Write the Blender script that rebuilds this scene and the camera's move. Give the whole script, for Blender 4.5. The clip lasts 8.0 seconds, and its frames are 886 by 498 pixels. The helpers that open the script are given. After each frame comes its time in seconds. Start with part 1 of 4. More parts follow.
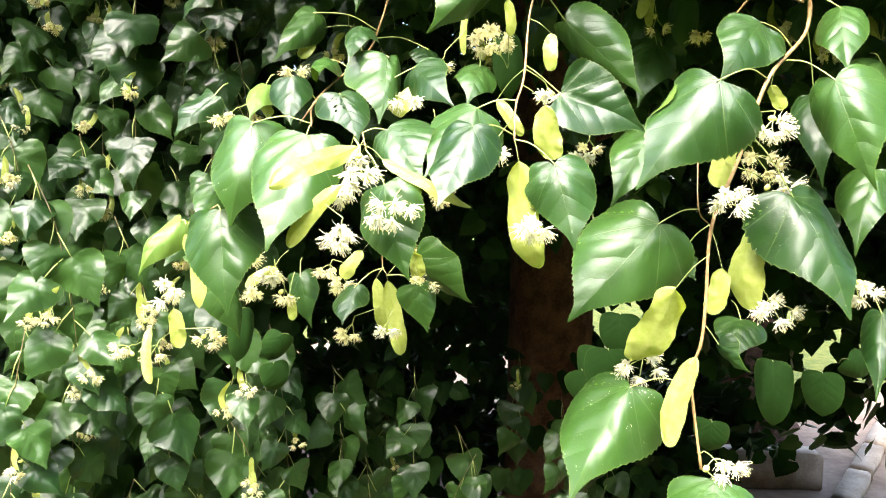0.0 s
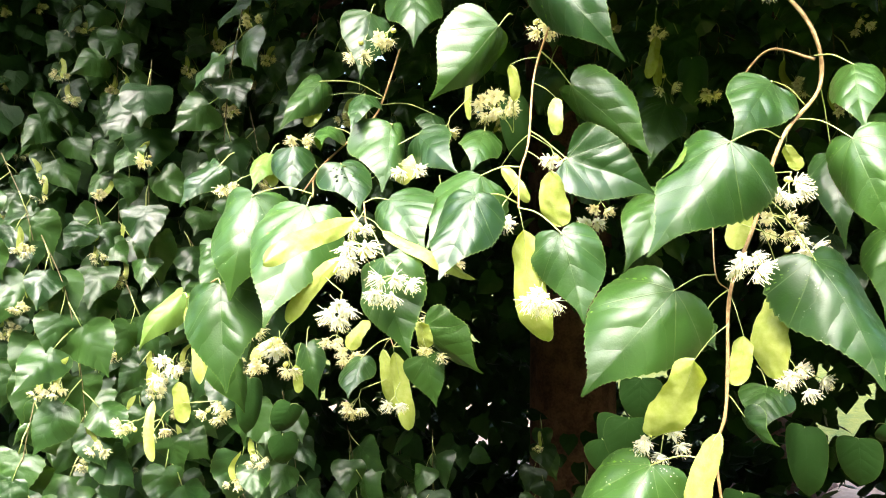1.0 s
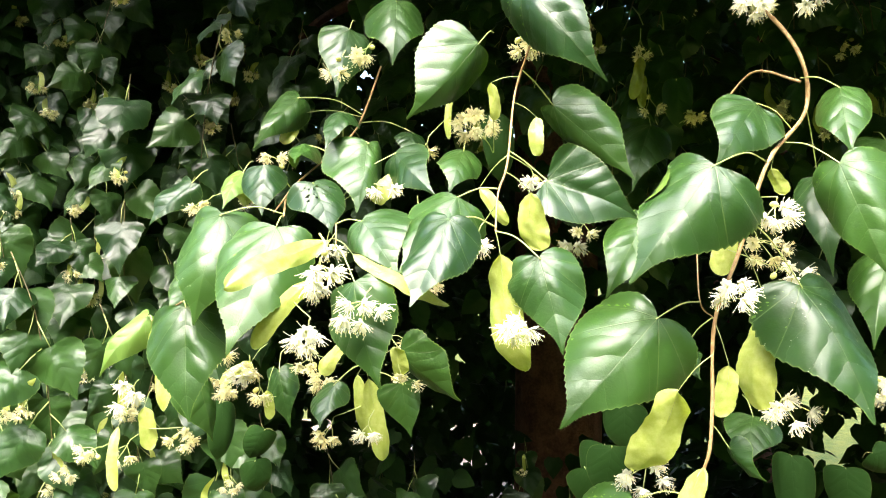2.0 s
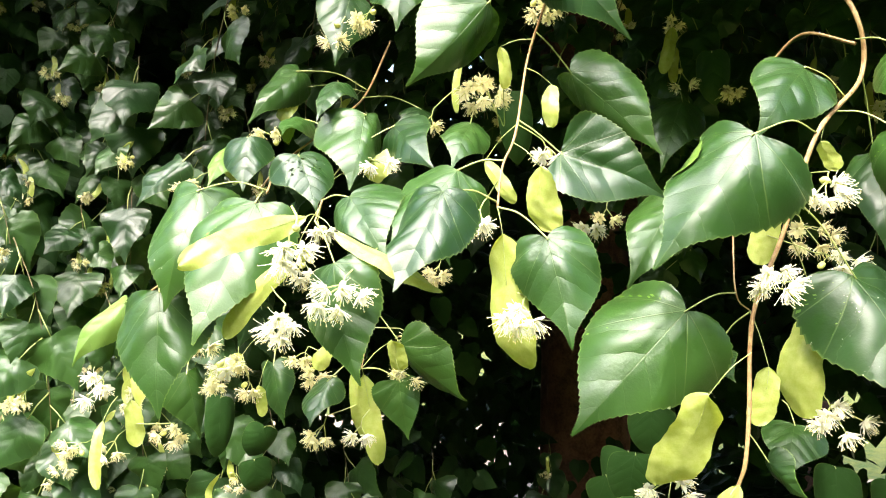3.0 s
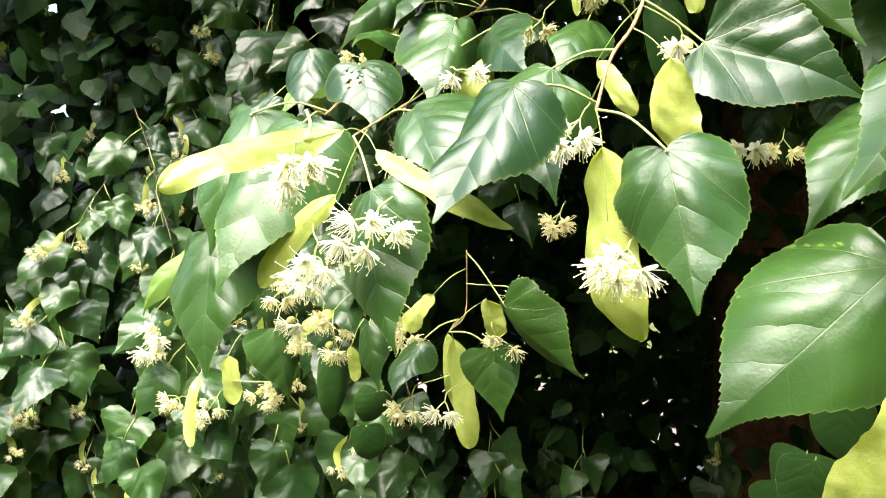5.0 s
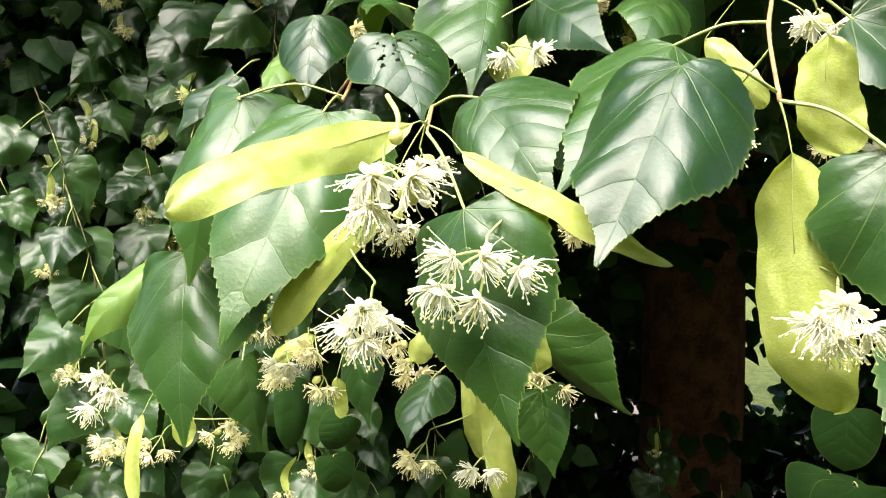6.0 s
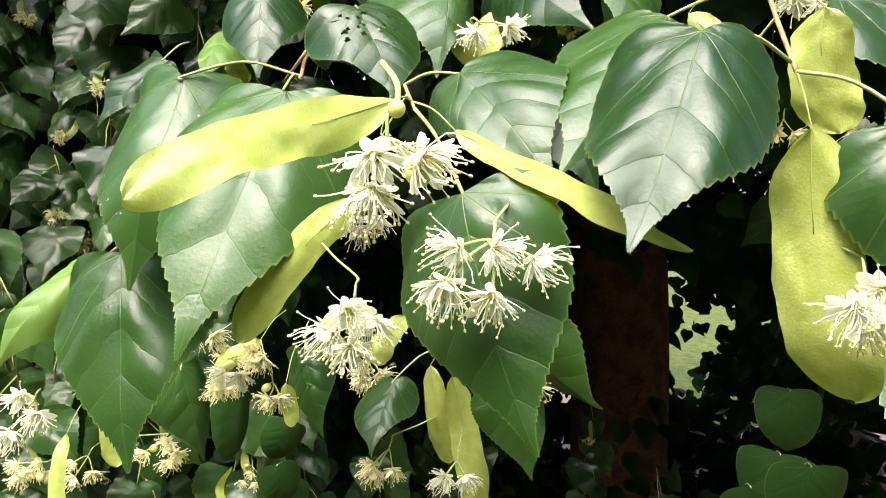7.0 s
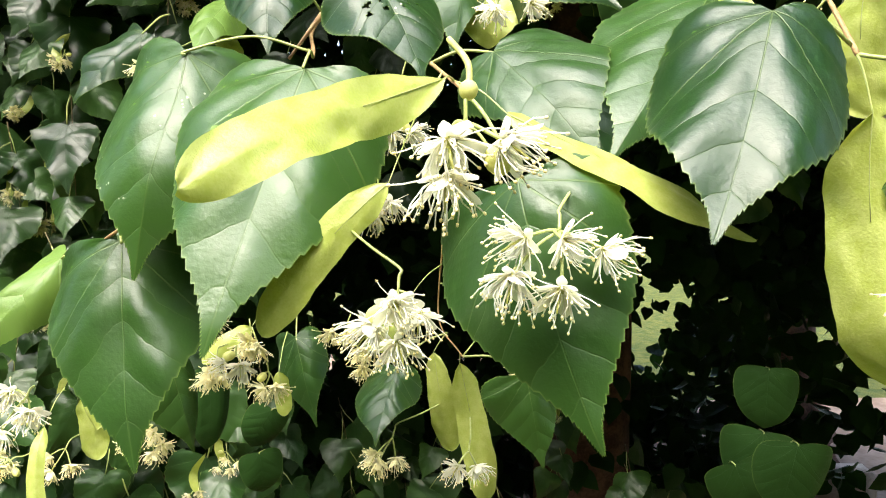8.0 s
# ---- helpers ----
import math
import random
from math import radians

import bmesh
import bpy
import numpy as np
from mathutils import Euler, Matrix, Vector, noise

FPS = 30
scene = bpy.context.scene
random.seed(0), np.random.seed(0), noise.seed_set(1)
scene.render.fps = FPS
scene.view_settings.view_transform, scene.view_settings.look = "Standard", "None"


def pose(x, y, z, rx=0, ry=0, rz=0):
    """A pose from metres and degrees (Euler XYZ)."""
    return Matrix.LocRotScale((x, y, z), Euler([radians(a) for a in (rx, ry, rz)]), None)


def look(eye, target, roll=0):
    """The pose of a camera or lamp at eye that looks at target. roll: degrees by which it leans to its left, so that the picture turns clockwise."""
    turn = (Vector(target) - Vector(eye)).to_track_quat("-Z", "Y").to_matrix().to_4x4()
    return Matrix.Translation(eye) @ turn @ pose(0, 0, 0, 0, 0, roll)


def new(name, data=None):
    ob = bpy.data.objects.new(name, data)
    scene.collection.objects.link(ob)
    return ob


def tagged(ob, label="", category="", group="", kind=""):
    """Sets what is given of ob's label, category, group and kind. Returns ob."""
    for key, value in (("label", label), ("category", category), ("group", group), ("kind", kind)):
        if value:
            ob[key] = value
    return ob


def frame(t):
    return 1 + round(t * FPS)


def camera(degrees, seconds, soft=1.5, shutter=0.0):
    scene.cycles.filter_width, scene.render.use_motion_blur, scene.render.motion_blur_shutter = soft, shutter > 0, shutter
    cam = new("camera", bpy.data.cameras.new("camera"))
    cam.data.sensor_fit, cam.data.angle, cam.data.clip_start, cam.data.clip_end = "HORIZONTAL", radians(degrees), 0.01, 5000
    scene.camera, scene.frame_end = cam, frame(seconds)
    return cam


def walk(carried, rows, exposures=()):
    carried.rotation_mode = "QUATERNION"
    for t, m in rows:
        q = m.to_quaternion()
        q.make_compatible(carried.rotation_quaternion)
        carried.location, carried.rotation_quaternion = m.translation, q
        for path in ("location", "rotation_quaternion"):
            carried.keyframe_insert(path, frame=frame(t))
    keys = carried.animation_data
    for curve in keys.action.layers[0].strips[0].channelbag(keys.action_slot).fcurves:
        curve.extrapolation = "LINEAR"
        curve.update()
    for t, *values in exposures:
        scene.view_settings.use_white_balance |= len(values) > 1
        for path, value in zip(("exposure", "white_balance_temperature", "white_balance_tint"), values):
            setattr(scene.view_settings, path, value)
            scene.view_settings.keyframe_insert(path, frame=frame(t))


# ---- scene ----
cam = camera(64.3, 8.0, 1.0)
PATH = [
    (0, (0.0000, 0.0000, 1.5500), (0.0000, 1.9924, 1.3757), -0.00),
    (0.5, (-0.0063, 0.0065, 1.5581), (-0.0304, 2.0035, 1.4515), -0.56),
    (1, (0.0125, 0.0212, 1.5615), (-0.0446, 2.0203, 1.5428), -1.10),
    (1.5, (0.0154, 0.0284, 1.5676), (0.0040, 2.0282, 1.5999), -0.75),
    (3, (0.0428, 0.1048, 1.5549), (-0.0668, 2.1016, 1.5813), 0.03),
    (3.5, (0.0480, 0.1463, 1.5506), (-0.1300, 2.1384, 1.5505), -0.18),
    (4, (0.0505, 0.1805, 1.5493), (-0.2055, 2.1636, 1.5033), -0.86),
    (4.5, (0.0781, 0.2070, 1.5416), (-0.3504, 2.1601, 1.5008), 0.36),
    (5, (0.0775, 0.2226, 1.5371), (-0.5074, 2.1339, 1.4684), 0.50),
    (5.2, (0.0624, 0.2376, 1.5371), (-0.5330, 2.1453, 1.4600), 0.13),
    (6.3, (-0.0235, 0.3001, 1.5542), (-0.2579, 2.2835, 1.4488), -0.39),
    (6.5, (-0.0250, 0.3026, 1.5503), (-0.2286, 2.2903, 1.4635), -1.08),
    (7, (-0.0362, 0.3126, 1.5482), (-0.1541, 2.3056, 1.4310), -0.89),
    (7.5, (-0.0489, 0.3183, 1.5485), (-0.1158, 2.3100, 1.3787), -1.01),
    (8, (-0.0619, 0.3228, 1.5508), (-0.0616, 2.3149, 1.3724), -0.80),
]
walk(cam, [(t, look(eye, target, roll)) for t, eye, target, roll in PATH], [(0, 3.42), (3, 3.15), (5, 3.05), (6.5, 2.48), (8, 2.45)])

# ---- world, sun, exposure ----
world = bpy.data.worlds.new("overcast_sky")
scene.world = world
world.use_nodes = True
wn = world.node_tree
sky = wn.nodes.new("ShaderNodeTexSky")
sky.sky_type = "NISHITA"
sky.sun_disc = False
sky.sun_elevation = radians(54)
sky.sun_rotation = radians(205)
sky.dust_density = 4.0
sky.air_density = 1.0
wn.links.new(sky.outputs["Color"], wn.nodes["Background"].inputs["Color"])
wn.nodes["Background"].inputs["Strength"].default_value = 0.15

sun = new("sun", bpy.data.lights.new("sun", "SUN"))
sun.data.energy = 2.4
sun.data.angle = radians(70)
sun.data.color = (1.0, 0.98, 0.92)
sun.matrix_world = look((-1.1, -2.6, 4.0), (0, 0, 0))

# ---- materials ----
def shader(name):
    m = bpy.data.materials.new(name)
    m.use_nodes = True
    return m, m.node_tree, m.node_tree.nodes["Principled BSDF"]


def node(tree, kind, **values):
    n = tree.nodes.new(kind)
    for key, value in values.items():
        n.inputs[key].default_value = value
    return n


def calc(tree, op, a, b=0.0, c=None):
    n = tree.nodes.new("ShaderNodeMath")
    n.operation = op
    for i, value in enumerate((a, b) if c is None else (a, b, c)):
        if isinstance(value, (int, float)):
            n.inputs[i].default_value = value
        else:
            tree.links.new(value, n.inputs[i])
    return n.outputs[0]


def blend(tree, factor, a, b, how="MIX"):
    n = tree.nodes.new("ShaderNodeMix")
    n.data_type = "RGBA"
    n.blend_type = how
    for i, value in ((0, factor), (6, a), (7, b)):
        if isinstance(value, (int, float)):
            n.inputs[i].default_value = value
        elif isinstance(value, tuple):
            n.inputs[i].default_value = (*value, 1.0) if len(value) == 3 else value
        else:
            tree.links.new(value, n.inputs[i])
    return n.outputs[2]


def span(tree, value, lo, hi, to_lo=0.0, to_hi=1.0):
    n = tree.nodes.new("ShaderNodeMapRange")
    n.interpolation_type = "SMOOTHSTEP"
    tree.links.new(value, n.inputs[0])
    for i, v in enumerate((lo, hi, to_lo, to_hi)):
        n.inputs[i + 1].default_value = v
    return n.outputs[0]


def noise_of(tree, vector, scale, detail=3.0, rough=0.55):
    n = node(tree, "ShaderNodeTexNoise", Scale=scale, Detail=detail, Roughness=rough)
    if vector is not None:
        tree.links.new(vector, n.inputs["Vector"])
    return n.outputs["Fac"]


def bump(tree, height, strength, distance):
    n = node(tree, "ShaderNodeBump", Strength=strength, Distance=distance)
    tree.links.new(height, n.inputs["Height"])
    return n.outputs["Normal"]


def leaf_material(name, dark, fresh, vein, glow, rough, through_light, specks=0.0, island=False, ior=1.46):
    """A waxy linden leaf: veins and puckered fields between them, laid out on the leaf's own plan (UV)."""
    m, t, p = shader(name)
    uv = t.nodes.new("ShaderNodeUVMap")
    uv.uv_map = "UVMap"
    xy = t.nodes.new("ShaderNodeSeparateXYZ")
    t.links.new(uv.outputs[0], xy.inputs[0])
    x, y = calc(t, "ABSOLUTE", xy.outputs[0]), xy.outputs[1]
    if island:
        rnd = t.nodes.new("ShaderNodeNewGeometry").outputs["Random Per Island"]
    else:
        rnd = t.nodes.new("ShaderNodeObjectInfo").outputs["Random"]
    pos = t.nodes.new("ShaderNodeNewGeometry").outputs["Position"]
    wob = noise_of(t, pos, 70, 2)
    s = calc(t, "ADD", calc(t, "MULTIPLY", calc(t, "SUBTRACT", y, calc(t, "MULTIPLY", x, 0.8)), 4.8), calc(t, "ADD", calc(t, "MULTIPLY", wob, 0.45), calc(t, "MULTIPLY", calc(t, "MULTIPLY", x, x), -2.2)))
    saw = calc(t, "ABSOLUTE", calc(t, "SUBTRACT", calc(t, "FRACT", s), 0.5))
    above = span(t, calc(t, "SUBTRACT", calc(t, "MULTIPLY", y, 0.72), calc(t, "MULTIPLY", x, 0.69)), -0.01, 0.05)
    lateral = calc(t, "MULTIPLY", span(t, saw, 0.472, 0.5), above)
    middle = span(t, x, 0.0012, 0.0042, 1.0, 0.0)
    for angle in (0.68, 1.22):
        ray = calc(t, "ABSOLUTE", calc(t, "SUBTRACT", calc(t, "MULTIPLY", x, math.cos(angle)), calc(t, "MULTIPLY", y, math.sin(angle))))
        ray = calc(t, "ADD", ray, calc(t, "MULTIPLY", calc(t, "LESS_THAN", y, 0.0), 1.0))
        middle = calc(t, "MAXIMUM", middle, calc(t, "MULTIPLY", span(t, ray, 0.0015, 0.005, 1.0, 0.0), 0.8))
    net = node(t, "ShaderNodeTexVoronoi", Scale=420.0)
    net.feature = "DISTANCE_TO_EDGE"
    t.links.new(pos, net.inputs["Vector"])
    cross_veins = span(t, net.outputs["Distance"], 0.0, 0.12, 1.0, 0.0)
    middle = calc(t, "MULTIPLY", middle, span(t, y, 0.12, 0.60, 1.0, 0.40))
    veins = calc(t, "MAXIMUM", middle, calc(t, "MULTIPLY", lateral, 0.28))
    mottle = noise_of(t, pos, 45, 4, 0.6)
    body = blend(t, span(t, calc(t, "ADD", calc(t, "MULTIPLY", rnd, 0.7), calc(t, "MULTIPLY", mottle, 0.5)), 0.2, 0.95), dark, fresh)
    col = blend(t, calc(t, "MULTIPLY", veins, 0.45), body, vein)
    rim_uv = t.nodes.new("ShaderNodeUVMap")
    rim_uv.uv_map = "Rim"
    rim_xy = t.nodes.new("ShaderNodeSeparateXYZ")
    t.links.new(rim_uv.outputs[0], rim_xy.inputs[0])
    col = blend(t, span(t, rim_xy.outputs[0], 0.97, 1.0, 0.0, 0.3), col, (0.26, 0.34, 0.09))
    if specks:
        cell = node(t, "ShaderNodeTexVoronoi", Scale=420.0)
        t.links.new(pos, cell.inputs["Vector"])
        dots = calc(t, "MULTIPLY", span(t, cell.outputs["Distance"], 0.16, 0.22, 1.0, 0.0), span(t, noise_of(t, pos, 75, 1), 0.60, 0.68))
        col = blend(t, calc(t, "MULTIPLY", dots, specks), col, (0.62, 0.60, 0.42))
    t.links.new(col, p.inputs["Base Color"])
    t.links.new(span(t, noise_of(t, pos, 140, 3), 0.3, 0.7, rough - 0.05, rough + 0.09), p.inputs["Roughness"])
    p.inputs["IOR"].default_value = ior
    field = calc(t, "MULTIPLY", calc(t, "SUBTRACT", 1.0, calc(t, "MULTIPLY", calc(t, "POWER", saw, 2.0), 4.0)), calc(t, "MULTIPLY", above, 0.45))
    high = calc(t, "SUBTRACT", calc(t, "ADD", field, calc(t, "ADD", calc(t, "MULTIPLY", mottle, 0.4), calc(t, "ADD", calc(t, "MULTIPLY", noise_of(t, pos, 110, 2), 0.35), calc(t, "MULTIPLY", noise_of(t, pos, 620, 2), 0.24)))), calc(t, "ADD", calc(t, "MULTIPLY", veins, 0.30), calc(t, "MULTIPLY", cross_veins, 0.014)))
    t.links.new(bump(t, high, 0.5, 0.0012), p.inputs["Normal"])
    tr = t.nodes.new("ShaderNodeBsdfTranslucent")
    t.links.new(blend(t, calc(t, "MULTIPLY", veins, 0.35), glow, dark), tr.inputs["Color"])
    mix = t.nodes.new("ShaderNodeMixShader")
    mix.inputs[0].default_value = through_light
    t.links.new(p.outputs[0], mix.inputs[1])
    t.links.new(tr.outputs[0], mix.inputs[2])
    t.links.new(mix.outputs[0], t.nodes["Material Output"].inputs["Surface"])
    return m


def soft_material(name, low, high, scale, rough, glow=None, through_light=0.0, relief=0.0):
    """Bracts, petals, stalks, bark and earth: two tones of noise at two scales, with relief."""
    m, t, p = shader(name)
    pos = t.nodes.new("ShaderNodeNewGeometry").outputs["Position"]
    big, fine = noise_of(t, pos, scale, 3), noise_of(t, pos, scale * 7, 3)
    f = span(t, calc(t, "ADD", calc(t, "MULTIPLY", big, 0.65), calc(t, "MULTIPLY", fine, 0.35)), 0.34, 0.66)
    t.links.new(blend(t, f, low, high), p.inputs["Base Color"])
    p.inputs["Roughness"].default_value = rough
    if rough > 0.75:
        p.inputs["Specular IOR Level"].default_value = 0.15
    if relief:
        t.links.new(bump(t, calc(t, "ADD", big, calc(t, "MULTIPLY", fine, 0.5)), 0.6, relief), p.inputs["Normal"])
    if glow:
        tr = node(t, "ShaderNodeBsdfTranslucent", Color=(*glow, 1.0))
        mix = t.nodes.new("ShaderNodeMixShader")
        mix.inputs[0].default_value = through_light
        t.links.new(p.outputs[0], mix.inputs[1])
        t.links.new(tr.outputs[0], mix.inputs[2])
        t.links.new(mix.outputs[0], t.nodes["Material Output"].inputs["Surface"])
    return m


LEAF = leaf_material("leaf_upper_side", (0.011, 0.037, 0.007), (0.030, 0.078, 0.012), (0.14, 0.20, 0.05), (0.17, 0.34, 0.015), 0.36, 0.14, ior=1.46)
LEAF_SPECKED = leaf_material("leaf_specked", (0.011, 0.037, 0.007), (0.030, 0.078, 0.012), (0.14, 0.20, 0.05), (0.17, 0.34, 0.015), 0.36, 0.14, 0.8, ior=1.46)
UNDER = leaf_material("leaf_under_side", (0.09, 0.17, 0.030), (0.15, 0.25, 0.035), (0.24, 0.32, 0.10), (0.22, 0.42, 0.02), 0.45, 0.24)
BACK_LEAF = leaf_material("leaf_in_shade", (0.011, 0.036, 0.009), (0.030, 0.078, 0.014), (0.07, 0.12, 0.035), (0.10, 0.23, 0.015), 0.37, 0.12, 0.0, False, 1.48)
# darker, duller copy of the leaf: shade put into its colour and gloss
SHADED_LEAF = leaf_material("leaf_darkened_for_shade", (0.011, 0.032, 0.009), (0.021, 0.058, 0.012), (0.04, 0.08, 0.03), (0.06, 0.15, 0.02), 0.5, 0.10, 0.0, True, 1.22)
BRACT = soft_material("bract", (0.33, 0.40, 0.07), (0.45, 0.51, 0.15), 190, 0.38, (0.52, 0.60, 0.05), 0.33, 0.0007)
STALK = soft_material("green_stalk", (0.26, 0.33, 0.08), (0.40, 0.44, 0.15), 240, 0.5)
TWIG = soft_material("twig_bark", (0.24, 0.13, 0.05), (0.40, 0.27, 0.11), 220, 0.6, relief=0.0006)
SHOOT = soft_material("shoot_bark", (0.07, 0.055, 0.022), (0.15, 0.12, 0.045), 160, 0.6)
PETAL = soft_material("petal", (0.94, 0.93, 0.75), (0.97, 0.96, 0.84), 300, 0.6, (0.98, 0.96, 0.78), 0.5)
OLD_PETAL = soft_material("older_petal", (0.90, 0.84, 0.46), (0.94, 0.91, 0.66), 60, 0.6, (0.94, 0.89, 0.52), 0.25)
STAMEN = soft_material("stamen", (0.95, 0.94, 0.80), (0.98, 0.97, 0.90), 300, 0.7, (0.98, 0.96, 0.84), 0.50)
ANTHER = soft_material("anther", (0.80, 0.66, 0.26), (0.90, 0.82, 0.50), 900, 0.7)
BUD = soft_material("bud", (0.50, 0.52, 0.12), (0.66, 0.66, 0.24), 400, 0.55, (0.6, 0.6, 0.1), 0.2)
BARK = soft_material("trunk_bark", (0.050, 0.028, 0.020), (0.13, 0.075, 0.052), 16, 0.9, relief=0.02)
SOIL = soft_material("soil", (0.10, 0.055, 0.04), (0.22, 0.14, 0.10), 5, 0.95, relief=0.03)
GRASS = soft_material("grass", (0.030, 0.048, 0.008), (0.085, 0.088, 0.018), 14, 0.9, relief=0.03)
PAVING = soft_material("paving", (0.19, 0.125, 0.085), (0.30, 0.215, 0.155), 4, 0.85, relief=0.004)
STONE = soft_material("kerb_stone", (0.32, 0.235, 0.165), (0.47, 0.36, 0.265), 9, 0.85, relief=0.006)
TIMBER = soft_material("weathered_timber", (0.30, 0.215, 0.155), (0.47, 0.355, 0.265), 12, 0.8, relief=0.004)
HEDGE = soft_material("far_trees", (0.03, 0.07, 0.02), (0.10, 0.17, 0.05), 2, 0.9)

# ---- builders ----
PLACE = {}


def part(name, mesh, materials, parent, at=None, label=""):
    """One mesh as one object under a thing or a part. at: its pose in the world."""
    if isinstance(mesh, bmesh.types.BMesh):
        data = bpy.data.meshes.new(name)
        mesh.to_mesh(data)
        mesh.free()
        data.polygons.foreach_set("use_smooth", [True] * len(data.polygons))
        mesh = data
    if not mesh.materials:
        for m in materials if isinstance(materials, (tuple, list)) else (materials,):
            mesh.materials.append(m)
    ob = new(name, mesh)
    at = at or Matrix()
    if parent:
        ob.parent = parent
        ob.matrix_parent_inverse = PLACE[parent].inverted()
    ob.matrix_basis = at
    PLACE[ob] = at
    return tagged(ob, label)


def thing(name, at, label, category, group=""):
    ob = new(name)
    ob.empty_display_size = 0.05
    ob.matrix_basis = Matrix.Translation(at)
    PLACE[ob] = Matrix.Translation(at)
    return tagged(ob, label, category, group)


def glide(points, steps=6):
    """Points on a smooth curve through the given points."""
    p = [Vector(q) for q in points]
    p = [2 * p[0] - p[1], *p, 2 * p[-1] - p[-2]]
    out = []
    for i in range(1, len(p) - 2):
        for k in range(steps):
            t = k / steps
            out.append(0.5 * (2 * p[i] + (p[i + 1] - p[i - 1]) * t + (2 * p[i - 1] - 5 * p[i] + 4 * p[i + 1] - p[i + 2]) * t * t + (3 * p[i] - p[i - 1] - 3 * p[i + 1] + p[i + 2]) * t ** 3))
    return [*out, p[-2]]


def tube(bm, points, r0, r1, sides=6, slot=0, knots=0.0):
    """A tapered round stem along points."""
    ring, n = [], len(points)
    side = None
    for i, q in enumerate(points):
        way = (points[min(i + 1, n - 1)] - points[max(i - 1, 0)]).normalized()
        side = way.orthogonal() if side is None else (side - way * side.dot(way))
        side.normalize()
        up = way.cross(side)
        r = r0 + (r1 - r0) * i / (n - 1)
        r *= 1 + knots * noise.noise(q * 90)
        ring.append([bm.verts.new(q + (side * math.cos(a) + up * math.sin(a)) * r) for a in (2 * math.pi * k / sides for k in range(sides))])
    for a, b in zip(ring, ring[1:]):
        for k in range(sides):
            bm.faces.new((a[k], a[(k + 1) % sides], b[(k + 1) % sides], b[k])).material_index = slot
    bm.faces.new(ring[-1]).material_index = slot
    bm.faces.new(ring[0][::-1]).material_index = slot
    return bm


def blob(bm, at, r, stretch, way, slot=0, rings=4, sides=6):
    q = Vector(way).to_track_quat("Z", "Y")
    rows = []
    for i in range(1, rings):
        a = math.pi * i / rings
        rows.append([bm.verts.new(at + q @ Vector((math.sin(a) * math.cos(b) * r, math.sin(a) * math.sin(b) * r, math.cos(a) * r * stretch))) for b in (2 * math.pi * k / sides for k in range(sides))])
    ends = [bm.verts.new(at + q @ Vector((0, 0, r * stretch * s))) for s in (1, -1)]
    for k in range(sides):
        bm.faces.new((ends[0], rows[0][k], rows[0][(k + 1) % sides])).material_index = slot
        bm.faces.new((ends[1], rows[-1][(k + 1) % sides], rows[-1][k])).material_index = slot
        for a, b in zip(rows, rows[1:]):
            bm.faces.new((a[k], b[k], b[(k + 1) % sides], a[(k + 1) % sides])).material_index = slot


ROUND = [(0, 0), (0.22, -0.065), (0.55, -0.085), (0.86, -0.02), (0.985, 0.11), (1.0, 0.25), (0.92, 0.40), (0.72, 0.55), (0.465, 0.685), (0.255, 0.785), (0.13, 0.855), (0.08, 0.90), (0.052, 0.94), (0.024, 0.975), (0, 1.0)]
WEDGE = [(0, 0), (0.30, -0.025), (0.66, -0.03), (0.93, 0.04), (1.0, 0.15), (0.965, 0.28), (0.84, 0.42), (0.63, 0.555), (0.40, 0.685), (0.215, 0.79), (0.11, 0.865), (0.072, 0.905), (0.045, 0.94), (0.022, 0.975), (0, 1.0)]
OVAL = [(0, 0), (0.30, -0.015), (0.65, 0.01), (0.92, 0.12), (1.0, 0.31), (0.95, 0.51), (0.80, 0.69), (0.55, 0.835), (0.28, 0.925), (0.10, 0.972), (0, 1.0)]


